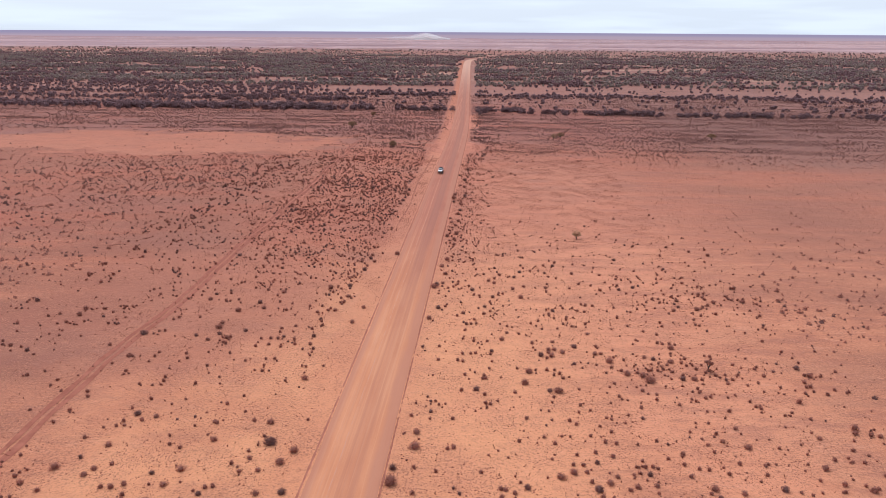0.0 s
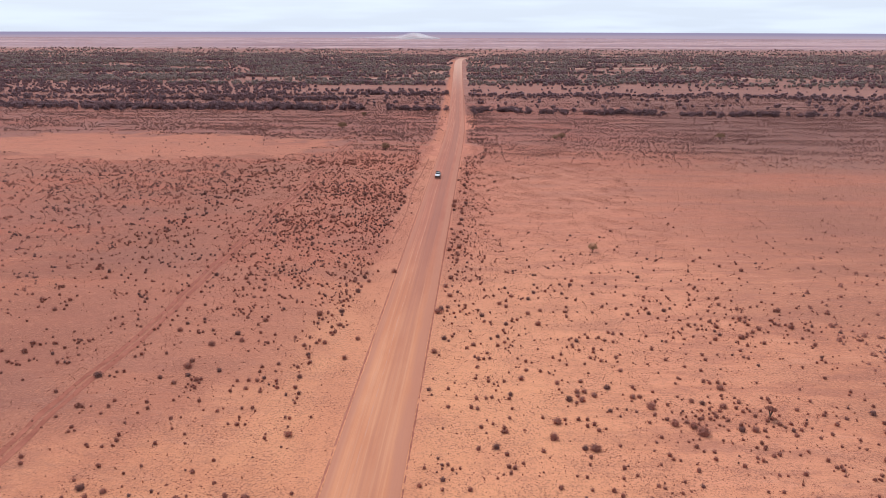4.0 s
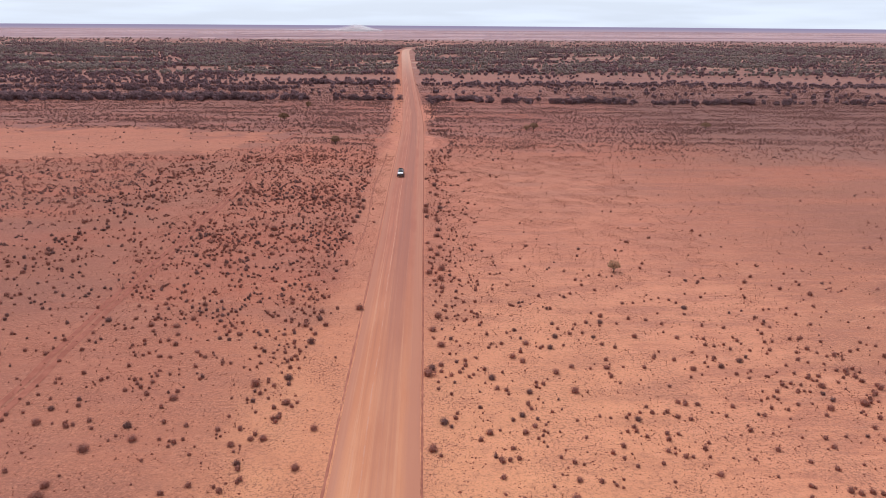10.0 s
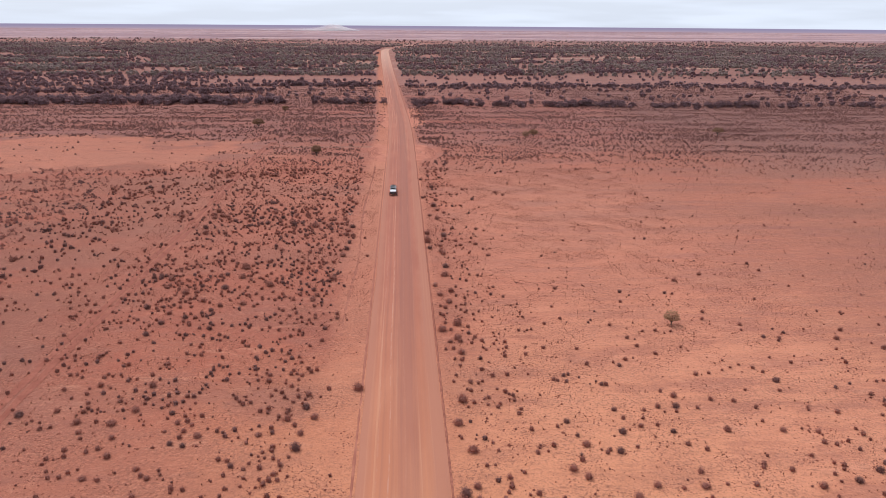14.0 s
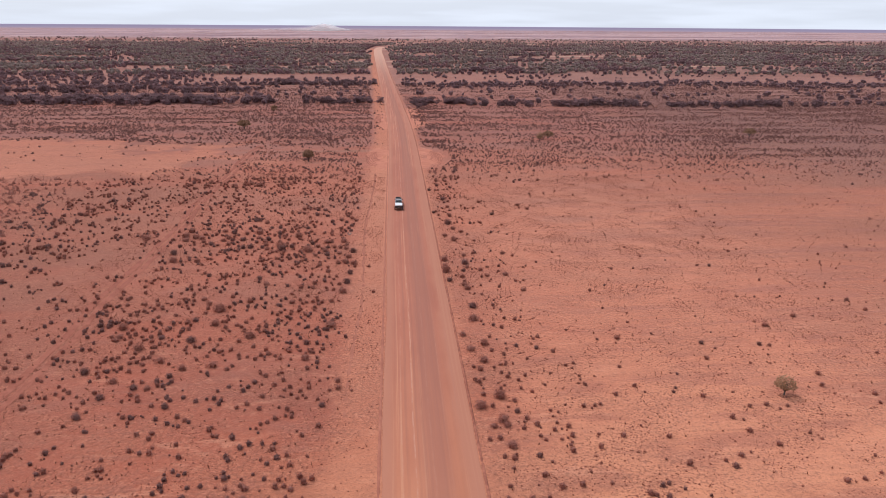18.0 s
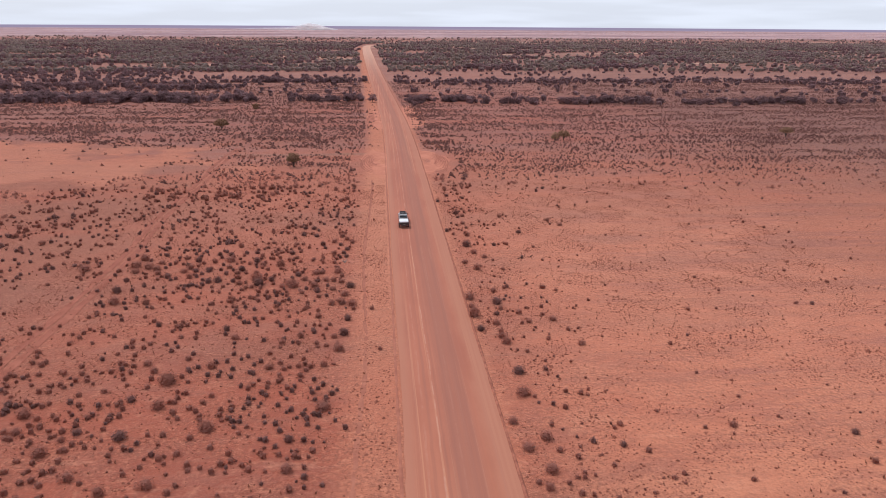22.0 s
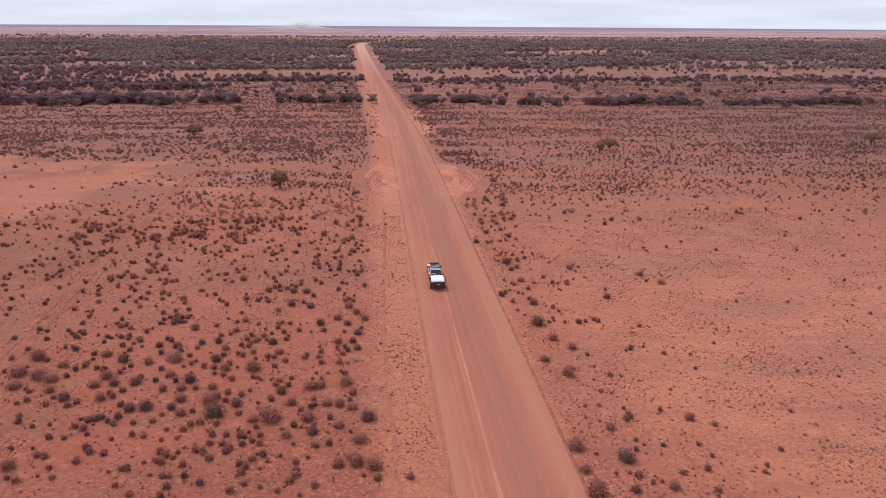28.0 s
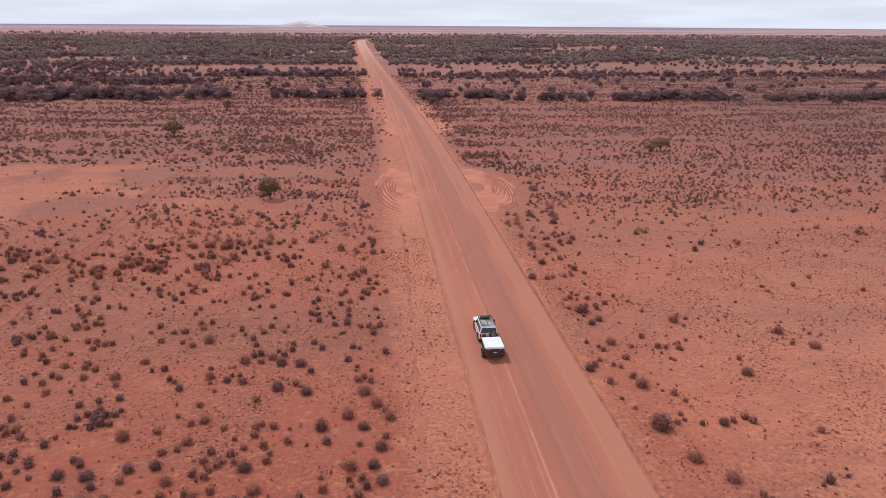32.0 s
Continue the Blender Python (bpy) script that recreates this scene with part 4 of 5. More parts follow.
def tree_template(r, leaves, size, height=4.0, wide=2.6, skirt=0.9, limbs=6, close=False):
    """Trunk with limbs, and a crown of lobes round the limb ends."""
    fork = height * r.uniform(0.16, 0.24)
    lean = r.normal(0, 0.15, 2)
    wood = [tube([(0, 0, -0.15), (lean[0] * 0.4, lean[1] * 0.4, fork * 0.5), (lean[0], lean[1], fork)], [0.17, 0.13, 0.12])]
    ends = []
    for k in range(limbs):
        a = 2 * math.pi * k / limbs + r.uniform(-0.4, 0.4)
        reach = wide * r.uniform(0.35, 0.75)
        end = np.array([lean[0] + reach * math.cos(a), lean[1] + reach * math.sin(a), r.uniform(skirt + 0.4, height * 0.85)])
        mid = np.array([lean[0] + reach * 0.45 * math.cos(a + 0.2), lean[1] + reach * 0.45 * math.sin(a + 0.2), fork + (end[2] - fork) * 0.55])
        wood.append(tube([(lean[0], lean[1], fork * 0.9), mid, end], [0.09, 0.06, 0.025], 5))
        ends.append(end)
    ends.append(np.array([lean[0], lean[1], height * 0.78]))
    ends = np.array(ends)
    rad = r.uniform(0.32, 0.50, len(ends)) * wide
    k = r.integers(0, len(ends), leaves)
    d = r.normal(size=(leaves, 3))
    d /= np.linalg.norm(d, axis=1)[:, None]
    d[:, 2] *= 0.72
    p = ends[k] + d * (rad[k] * r.uniform(0.3, 1, leaves) ** 0.55)[:, None]
    p[:, 2] = np.clip(p[:, 2], skirt * r.uniform(0.5, 1.0, leaves), height * 1.02)
    mass = [clump(r, e[0] * 0.9, e[1] * 0.9, max(skirt * 0.6, e[2] - 0.75 * q), 0.62 * q, 0.62 * q, 3) for e, q in zip(ends, rad)] if close else []
    return joined(wood), joined([leaf_tris(p, size, r)] + mass)


def scatter(templates, x, y, scale, r, sink=0.0, tall=None):
    """All plants of one kind as one mesh."""
    z = ground_z(x, y) - sink * scale
    kind = r.integers(0, len(templates), len(x))
    spin = r.uniform(0, 2 * math.pi, len(x))
    tall = scale if tall is None else tall
    pieces = []
    for k, (v, f) in enumerate(templates):
        m = np.nonzero(kind == k)[0]
        if not len(m):
            continue
        c, s = np.cos(spin[m])[:, None], np.sin(spin[m])[:, None]
        px = (v[None, :, 0] * c - v[None, :, 1] * s) * scale[m, None] + x[m, None]
        py = (v[None, :, 0] * s + v[None, :, 1] * c) * scale[m, None] + y[m, None]
        pz = v[None, :, 2] * tall[m, None] + z[m, None]
        ff = (f[None] + (np.arange(len(m)) * len(v))[:, None, None]).reshape(-1, 3)
        pieces.append((np.stack([px, py, pz], -1).reshape(-1, 3), ff))
    return joined(pieces)


def claypan(x, y):
    """1 on the bare pan west of the road."""
    return smooth(((x + 165) / 114) ** 2 + ((y - 383) / 42) ** 2 + 0.5 * lumps(x, y, 14), 1.2, 0.7)


def shrub_density(x, y):
    """Shrubs on a square metre."""
    west = x < 0
    off = np.abs(x - road_x(y))
    d_w = 0.052 + 0.085 * smooth(y, 130, 200) * (0.45 * smooth(x, -200, -120) + 0.55 * smooth(x, -75, -50))
    d_w = d_w + 0.13 * np.exp(-((y - 224) / 19) ** 2) * smooth(x, -62, -48) + 0.12 * np.exp(-((y - 283) / 11) ** 2) * smooth(x, -190, -110)
    d_w = d_w + 0.09 * np.exp(-((y - 270) / 10) ** 2) * smooth(x, -64, -50) * (1 - smooth(x, -24, -14)) + 0.07 * smooth(y, 190, 215) * smooth(x, -58, -46) + 0.060 * smooth(y, 245, 300) * smooth(x, -230, -130) + 0.02 * np.exp(-((y - 318) / 20) ** 2) * smooth(x, -90, -60)
    d_w = d_w + 0.13 * smooth(y, 412, 440) + 0.08 * np.exp(-((y - 368) / 26) ** 2) * smooth(x, -78, -55)
    d_w = d_w + 0.5 * np.exp(-((y - 391.5) / 1.8) ** 2) * smooth(x, -60, -54) * (x < -11)
    d_w = d_w + 0.14 * np.exp(-((x + 14.5) / 5) ** 2) * smooth(y, 138, 160) * (1 - smooth(y, 245, 265))
    d_w = d_w * (1 - 0.93 * claypan(x, y)) * (0.07 + 0.93 * smooth(off, 12, 14.5))
    d_e = 0.055 + 0.060 * np.exp(-((y - 155) / 18) ** 2) + 0.30 * np.exp(-((x - 54) / 17) ** 2 - ((y - 121) / 6) ** 2)
    d_e = d_e + 0.04 * np.exp(-((y - 92) / 14) ** 2)
    d_e = d_e * (1 - 0.60 * smooth(y, 190, 215) * smooth(x, 16, 28)) + 0.05 * smooth(y, 318, 345) + 0.19 * smooth(y, 345, 370)
    d_e = d_e * (1 + 0.5 * smooth(x, 80, 150) * (y > 335))
    d_e = d_e + 0.17 * np.exp(-((off - 11.5) / 4.2) ** 2) * smooth(y, 150, 190) * (1 - smooth(y, 330, 350))
    d = np.where(west, d_w, d_e) * (1 - 0.35 * smooth(y, 545, 560))
    track = np.abs(x + 52 + 3 * smooth(y, 200, 420) + 5.5 * smooth(y, 420, 520))
    d = d * smooth(off, 6.6, 7.4) * np.maximum(smooth(track, 0.5, 1.3), 0.8 * smooth(y, 300, 380))
    for x0, y0, rx_, ry_ in ((-6, 379, 9.5, 21), (8.6, 379, 9, 21)):
        d = d * smooth(((x - x0) / rx_) ** 2 + ((y - y0) / ry_) ** 2, 0.9, 1.2)
    d = d * np.where(y > 360, np.clip(1.0 + 0.75 * lumps(x * 0.30, y, 6.0, 4.0) + 0.9 * lumps(x * 0.12, y, 8.0, 6.0), 0.10, 2.4), 1)
    d = d * (1 - 0.30 * smooth(y, 240, 255) * west * (x > -70) * (y < 345)) * (1 - 0.25 * (np.abs(x) < 75) * smooth(y, 190, 215) * (1 - smooth(y, 320, 345)))
    return d * np.clip(1.15 + 0.45 * lumps(x, y, 3.1, 9.0) * (1 - smooth(y, 320, 350)) + 0.42 * lumps(x, y, 6.5, 2.0) + 0.38 * lumps(x, y, 23, 5.0), 0.08, 2.6)


def sown(density, x0, x1, y0, y1, cell, r, east=0.60):
    """Random places in a rectangle on a loose grid, thinned to a density."""
    gx, gy = np.meshgrid(np.arange(x0, x1, cell), np.arange(y0, y1, cell))
    x = gx.ravel() + r.uniform(0, cell, gx.size)
    y = gy.ravel() + r.uniform(0, cell, gx.size)
    keep = (r.uniform(0, 1, len(x)) < density(x, y) * cell * cell) & (x > -0.73 * y - 30) & (x < east * y + 45)
    return x[keep], y[keep]


sx_, sy_ = sown(shrub_density, -500, 360, 62, 690, 1.2, rng)
mother = np.nonzero((rng.uniform(0, 1, len(sx_)) < np.where(sx_ < 0, 0.16, 0.09)) & (sy_ < 345))[0]
for k in range(3):
    kid = mother[rng.uniform(0, 1, len(mother)) < 0.75 - 0.2 * k]
    turn = rng.uniform(0, 6.28, len(kid))
    sx_ = np.concatenate([sx_, sx_[kid] + np.cos(turn) * rng.uniform(0.7, 1.5, len(kid))])
    sy_ = np.concatenate([sy_, sy_[kid] + np.sin(turn) * rng.uniform(0.7, 1.5, len(kid))])
keep = np.abs(sx_ - road_x(sy_)) > 6.8
sx_, sy_ = sx_[keep], sy_[keep]
size = np.clip(np.exp(rng.normal(-0.82, 0.38, len(sx_)) - 0.12 * smooth(sy_, 330, 360) + 0.14 * smooth(sy_, 190, 260) * (sx_ < 0) + 0.20 * smooth(sy_, 220, 250) * (sx_ < 0) * (sx_ > -70) * (sy_ < 345)), 0.20, 1.0)
size = size * (1 - 0.32 * smooth(sx_, 14, 26) * smooth(sy_, 205, 240))
size = np.where((sy_ > 335) & (sx_ > 10), size * 1.42, size)
size = np.where(sy_ > 360, np.clip(size * (0.98 + 0.24 * smooth(sy_, 390, 430)), 0.30, 1.15), size)
size = np.where((np.abs(sx_) < 70) & (sy_ < 330), np.clip(size * (1 - 0.10 * smooth(sy_, 235, 255) * (sx_ < 0)), 0.18, 0.62), size)
fine_t = [shrub_template(780, 0.062, rng, int(rng.integers(1, 5)), rng.uniform(0.8, 1.05)) for _ in range(9)]
mid_t = [shrub_template(64, 0.150, rng, int(rng.integers(1, 3)), rng.uniform(0.8, 1.05)) for _ in range(10)]
far_t = [spiked(shrub_template(22, 0.24, rng, 1, 0.80, False), rng) for _ in range(8)]


def stems_template(r):
    """Bare twigs that fan out from the root of a shrub."""
    out = []
    for k in range(9):
        a, reach = r.uniform(0, 6.28), r.uniform(0.35, 0.8)
        out.append(tube([(0, 0, -0.05), (0.4 * reach * math.cos(a), 0.4 * reach * math.sin(a), 0.22), (reach * math.cos(a), reach * math.sin(a), r.uniform(0.4, 0.75))], [0.035, 0.022, 0.008], 4))
    return joined(out)


shrubs = []
for k, (v, f) in enumerate(fine_t):
    root = new("saltbush")
    mesh_object("stem", *stems_template(rng), BARK, root)
    mesh_object("foliage", v, f, SALTBUSH if k % 4 else DIM_GREY_BUSH, root)
    shrubs.append(root)
# the larger shrubs of the plain, each in its place: x, y and radius
places_of_shrubs = []
# west of the road, 79 to 131 m along it
places_of_shrubs += [
    (-18.5, 78.8, 0.55), (-44.5, 79.2, 0.64), (-31.3, 79.3, 0.56), (-10.6, 79.4, 0.55), (-7.1, 80.0, 0.73), (-29.8, 80.1, 0.56), (-24.2, 80.3, 0.63),
    (-36.6, 81.7, 0.64), (-27.1, 82.9, 0.51), (-41.8, 83.1, 0.73), (-35.9, 83.2, 0.59), (-23.3, 84.0, 0.71), (-12.0, 84.7, 0.51), (-9.4, 86.8, 0.85),
    (-14.2, 87.5, 0.53), (-37.0, 89.2, 0.69), (-8.1, 89.9, 0.87), (-12.4, 91.8, 1.16), (-21.4, 91.9, 0.63), (-14.1, 97.5, 0.72), (-33.5, 97.8, 0.59),
    (-36.9, 98.3, 0.74), (-12.4, 112.6, 0.81), (-23.5, 126.4, 0.49), (-15.1, 127.2, 0.50), (-36.7, 127.6, 0.59), (-39.9, 129.3, 0.60),
    (-51.2, 129.4, 0.94), (-21.5, 130.3, 0.51), (-35.3, 130.5, 0.61), (-15.3, 131.0, 0.62),
]
# west of the road, 133 to 178 m along it
places_of_shrubs += [
    (-30.4, 132.5, 0.62), (-36.6, 133.7, 0.95), (-36.8, 136.0, 0.65), (-8.7, 138.8, 0.68), (-15.9, 139.8, 0.57), (-35.7, 143.0, 0.91),
    (-17.7, 143.8, 0.59), (-13.9, 145.1, 0.66), (-30.5, 145.1, 0.72), (-15.5, 145.1, 0.54), (-7.7, 147.3, 0.62), (-32.4, 148.3, 0.74),
    (-44.8, 149.3, 0.74), (-44.6, 152.8, 0.58), (-12.6, 154.0, 0.78), (-28.8, 155.4, 0.79), (-18.0, 159.2, 0.89), (-13.6, 161.1, 0.83),
    (-28.2, 168.3, 0.48), (-35.5, 168.6, 0.57), (-30.0, 170.1, 0.49), (-19.2, 170.2, 0.50), (-34.3, 172.8, 0.61), (-12.1, 173.4, 0.89),
    (-26.0, 174.6, 0.52), (-27.7, 175.1, 0.52), (-17.2, 176.6, 0.54), (-24.8, 176.7, 0.70), (-11.9, 176.7, 0.54), (-35.3, 176.8, 0.52),
    (-40.0, 178.2, 0.53),
]
# west of the road, 180 to 222 m along it
places_of_shrubs += [
    (-36.7, 180.1, 0.77), (-14.1, 180.2, 0.62), (-10.6, 180.4, 0.68), (-41.2, 180.6, 0.66), (-29.6, 182.3, 0.56), (-49.5, 182.7, 0.77),
    (-12.0, 182.9, 0.70), (-34.7, 183.3, 0.74), (-45.0, 183.6, 0.56), (-37.6, 185.8, 0.52), (-12.1, 186.3, 0.60), (-5.3, 187.8, 0.93),
    (-34.6, 189.8, 0.72), (-42.0, 190.3, 0.60), (-18.3, 190.5, 0.62), (-29.4, 206.8, 0.49), (-41.5, 207.3, 0.73), (-12.1, 208.5, 0.57),
    (-31.6, 209.2, 0.63), (-40.5, 211.9, 0.73), (-10.4, 212.8, 0.51), (-35.3, 214.1, 0.59), (-37.1, 214.2, 0.68), (-10.6, 214.7, 0.52),
    (-40.4, 216.2, 0.73), (-33.4, 217.2, 0.61), (-45.2, 218.9, 0.80), (-32.3, 219.4, 0.72), (-28.3, 220.1, 0.78), (-15.7, 221.5, 0.77),
    (-36.0, 221.8, 0.69),
]
# west of the road, 226 to 265 m along it
places_of_shrubs += [
    (-40.4, 226.0, 0.93), (-16.1, 226.6, 0.71), (-33.5, 228.4, 0.86), (-25.0, 229.4, 0.98), (-38.2, 229.6, 0.59), (-44.6, 230.2, 0.64),
    (-13.1, 232.8, 0.98), (-45.3, 233.5, 0.84), (-31.3, 234.2, 0.80), (-49.1, 234.6, 0.67), (-34.8, 236.0, 0.58), (-31.9, 240.1, 1.21),
    (-34.3, 242.8, 0.56), (-20.4, 242.8, 0.61), (-13.7, 243.0, 0.56), (-27.6, 243.5, 0.72), (-35.7, 244.9, 0.64), (-31.0, 245.9, 0.48),
    (-12.1, 247.3, 0.72), (-19.8, 249.9, 0.53), (-12.9, 251.2, 0.50), (-17.5, 251.8, 0.59), (-26.4, 251.9, 0.61), (-11.6, 252.1, 0.77),
    (-28.0, 254.7, 0.60), (-37.8, 256.9, 0.51), (-11.3, 257.1, 0.64), (-15.6, 258.2, 0.55), (-10.9, 262.6, 0.73), (-12.4, 263.3, 0.69),
    (-42.2, 265.4, 0.66),
]
# west of the road, 266 to 306 m along it
places_of_shrubs += [
    (-47.0, 265.8, 0.89), (-48.3, 270.7, 0.79), (-20.8, 271.2, 1.06), (-26.4, 272.5, 1.16), (-45.2, 281.1, 0.84), (-57.3, 281.5, 0.98),
    (-33.2, 284.8, 0.89), (-21.7, 285.6, 0.53), (-12.7, 285.8, 0.52), (-48.8, 286.5, 0.99), (-28.1, 287.1, 0.51), (-15.0, 287.7, 0.54),
    (-22.8, 288.2, 0.62), (-33.9, 288.2, 0.59), (-36.0, 288.5, 0.50), (-31.2, 288.8, 0.52), (-29.3, 289.0, 0.52), (-12.7, 290.0, 0.57),
    (-27.8, 292.1, 0.49), (-14.1, 293.0, 0.52), (-17.5, 293.2, 0.66), (-33.0, 293.2, 0.62), (-11.9, 294.3, 0.54), (-15.4, 294.8, 0.65),
    (-27.1, 295.1, 0.48), (-13.0, 296.5, 0.59), (-14.0, 298.6, 0.65), (-21.8, 300.0, 0.65), (-20.2, 304.5, 0.61), (-22.0, 304.8, 0.57),
    (-25.6, 305.5, 0.61),
]
# east of the road, 83 to 118 m along it
places_of_shrubs += [
    (7.6, 83.3, 1.23), (27.1, 83.6, 0.66), (37.1, 83.9, 0.78), (57.2, 84.6, 0.53), (42.6, 85.0, 0.54), (53.4, 85.3, 0.72), (38.9, 85.6, 0.61),
    (63.2, 85.9, 0.65), (32.0, 86.4, 0.74), (7.5, 86.7, 0.71), (40.2, 87.2, 0.49), (34.0, 87.6, 0.68), (45.0, 88.0, 0.56), (37.7, 90.4, 0.51),
    (10.2, 92.4, 0.94), (61.6, 96.1, 0.78), (10.0, 96.5, 0.70), (58.2, 97.6, 0.53), (73.8, 99.7, 0.53), (83.8, 101.0, 0.53), (80.2, 101.6, 0.67),
    (19.2, 111.1, 0.70), (33.8, 111.5, 0.99), (32.3, 111.6, 0.62), (28.0, 114.1, 0.86), (51.0, 116.6, 1.17), (57.2, 117.9, 0.71), (59.3, 118.0, 0.71),
    (50.0, 118.5, 0.79),
]
# east of the road, 119 to 151 m along it
places_of_shrubs += [
    (28.9, 118.6, 0.90), (47.3, 119.0, 0.80), (44.7, 124.0, 1.00), (56.6, 124.9, 0.86), (33.7, 125.6, 0.75), (53.5, 125.8, 0.65), (31.6, 125.8, 0.75),
    (51.9, 126.5, 0.56), (21.9, 126.9, 0.55), (42.4, 127.2, 0.66), (36.0, 127.4, 0.72), (43.6, 127.5, 0.62), (33.3, 128.4, 0.62), (34.5, 128.6, 0.62),
    (38.6, 130.2, 0.74), (58.1, 131.1, 0.81), (30.2, 131.4, 0.59), (34.4, 132.2, 0.54), (24.0, 132.6, 0.75), (25.1, 136.0, 0.50), (42.1, 136.7, 0.57),
    (7.9, 142.4, 0.77), (15.4, 146.0, 0.68), (20.1, 146.0, 0.55), (9.5, 148.6, 0.82), (35.8, 148.9, 0.57), (41.4, 149.6, 0.52), (20.2, 150.2, 0.58),
    (63.6, 151.3, 0.66),
]
# east of the road, 152 to 181 m along it
places_of_shrubs += [
    (69.1, 152.4, 0.81), (22.1, 156.4, 0.61), (28.8, 156.6, 0.82), (65.8, 157.5, 0.70), (81.2, 158.0, 0.85), (17.0, 160.7, 0.70), (7.4, 162.0, 0.97),
    (27.0, 162.3, 0.63), (48.6, 163.1, 0.61), (8.0, 163.7, 0.81), (35.2, 163.8, 0.70), (53.3, 163.9, 0.62), (29.8, 164.2, 0.55), (9.4, 165.0, 0.58),
    (57.0, 165.7, 0.69), (22.4, 166.1, 0.66), (21.0, 167.7, 0.62), (27.6, 170.9, 0.64), (9.6, 172.0, 0.84), (36.5, 172.1, 0.50), (23.8, 172.5, 0.65),
    (50.0, 174.5, 0.58), (42.8, 174.9, 0.63), (35.7, 174.9, 0.51), (29.1, 175.0, 0.68), (22.5, 177.8, 0.52), (8.3, 178.0, 0.79), (29.6, 180.5, 0.53),
    (38.3, 180.9, 0.66),
]
# east of the road, 181 to 254 m along it
places_of_shrubs += [
    (35.8, 181.0, 0.54), (39.0, 183.7, 0.68), (9.3, 183.9, 0.84), (55.8, 187.3, 0.72), (10.4, 198.3, 0.76), (73.4, 200.9, 0.60), (8.9, 202.5, 0.55),
    (10.5, 202.6, 0.59), (10.2, 203.7, 0.77), (12.2, 205.6, 0.49), (7.9, 207.1, 0.89), (10.6, 209.3, 0.98), (9.0, 216.8, 0.56), (9.8, 219.5, 0.88),
    (18.1, 223.0, 0.49), (8.3, 223.3, 0.76), (43.4, 223.3, 0.52), (10.5, 224.9, 0.77), (31.1, 225.7, 0.58), (7.6, 228.2, 0.63), (56.4, 229.0, 0.62),
    (63.1, 232.5, 0.58), (9.9, 234.1, 0.91), (10.4, 239.3, 0.83), (20.4, 246.6, 0.61), (10.4, 247.8, 0.77), (10.0, 249.5, 0.57), (7.5, 252.1, 0.68),
    (10.0, 254.0, 0.60),
]
# east of the road, 254 to 332 m along it
places_of_shrubs += [
    (14.8, 254.3, 0.52), (18.4, 254.8, 0.57), (7.2, 257.3, 1.05), (10.6, 257.4, 0.48), (13.9, 257.5, 0.54), (7.2, 260.4, 0.55), (11.3, 261.7, 0.87),
    (7.3, 263.8, 0.88), (11.5, 266.6, 0.49), (19.8, 267.5, 0.55), (10.4, 277.5, 0.78), (8.6, 280.9, 0.62), (12.6, 283.7, 0.59), (11.0, 286.3, 0.61),
    (15.5, 290.8, 0.48), (10.1, 290.9, 0.96), (11.1, 297.6, 0.69), (21.9, 298.9, 0.60), (7.3, 301.0, 0.55), (31.8, 303.8, 0.70), (11.2, 306.5, 0.60),
    (30.0, 307.5, 0.59), (10.7, 311.4, 0.49), (20.0, 311.4, 0.65), (11.8, 312.3, 0.49), (10.6, 314.8, 0.77), (7.4, 326.2, 0.62), (13.7, 328.9, 0.53),
    (10.0, 331.7, 0.61),
]
# close groups west of the road, 263 to 277 m along it
places_of_shrubs += [
    (-14.0, 263.1, 0.58), (-12.8, 264.1, 0.60), (-16.2, 266.2, 0.47), (-12.2, 266.8, 0.73), (-19.0, 268.1, 0.55), (-16.6, 268.4, 0.59), (-14.2, 269.3, 0.56),
    (-11.4, 270.3, 0.77), (-17.3, 270.9, 0.77), (-22.5, 271.1, 0.56), (-21.5, 272.3, 0.69), (-13.0, 272.5, 0.59), (-29.7, 272.9, 0.61), (-14.3, 273.2, 0.55),
    (-15.6, 273.5, 0.59), (-19.1, 274.0, 0.59), (-30.9, 274.1, 0.50), (-34.9, 274.1, 0.68), (-24.6, 274.2, 0.62), (-33.4, 274.3, 0.72), (-27.4, 274.8, 0.78),
    (-48.4, 275.5, 0.56), (-30.4, 275.7, 0.67), (-26.8, 275.8, 0.59), (-20.4, 276.3, 0.69), (-38.5, 276.5, 0.58), (-42.2, 276.9, 0.69), (-17.5, 277.0, 0.70),
    (-16.5, 277.2, 0.70),
]
# close groups west of the road, 278 to 311 m along it
places_of_shrubs += [
    (-13.8, 277.6, 0.71), (-27.7, 277.8, 0.53), (-30.9, 277.9, 0.60), (-44.3, 278.7, 0.63), (-40.1, 279.3, 0.60), (-36.0, 279.6, 0.69), (-38.2, 279.6, 0.61),
    (-30.4, 279.6, 0.82), (-48.3, 279.8, 0.79), (-32.8, 281.1, 0.59), (-39.4, 281.2, 0.74), (-24.1, 281.7, 0.86), (-46.8, 282.0, 0.90), (-27.2, 282.0, 0.64),
    (-14.7, 282.4, 0.49), (-49.2, 282.8, 1.02), (-28.6, 284.2, 0.66), (-36.0, 284.3, 0.57), (-45.3, 284.4, 0.64), (-39.0, 285.1, 0.82), (-41.4, 286.6, 0.66),
    (-13.3, 287.7, 0.51), (-19.2, 299.0, 0.60), (-25.1, 301.5, 0.47), (-28.3, 302.7, 0.47), (-36.9, 303.3, 0.54), (-23.0, 306.1, 0.50), (-35.1, 306.3, 0.49),
    (-30.0, 310.5, 0.60),
]
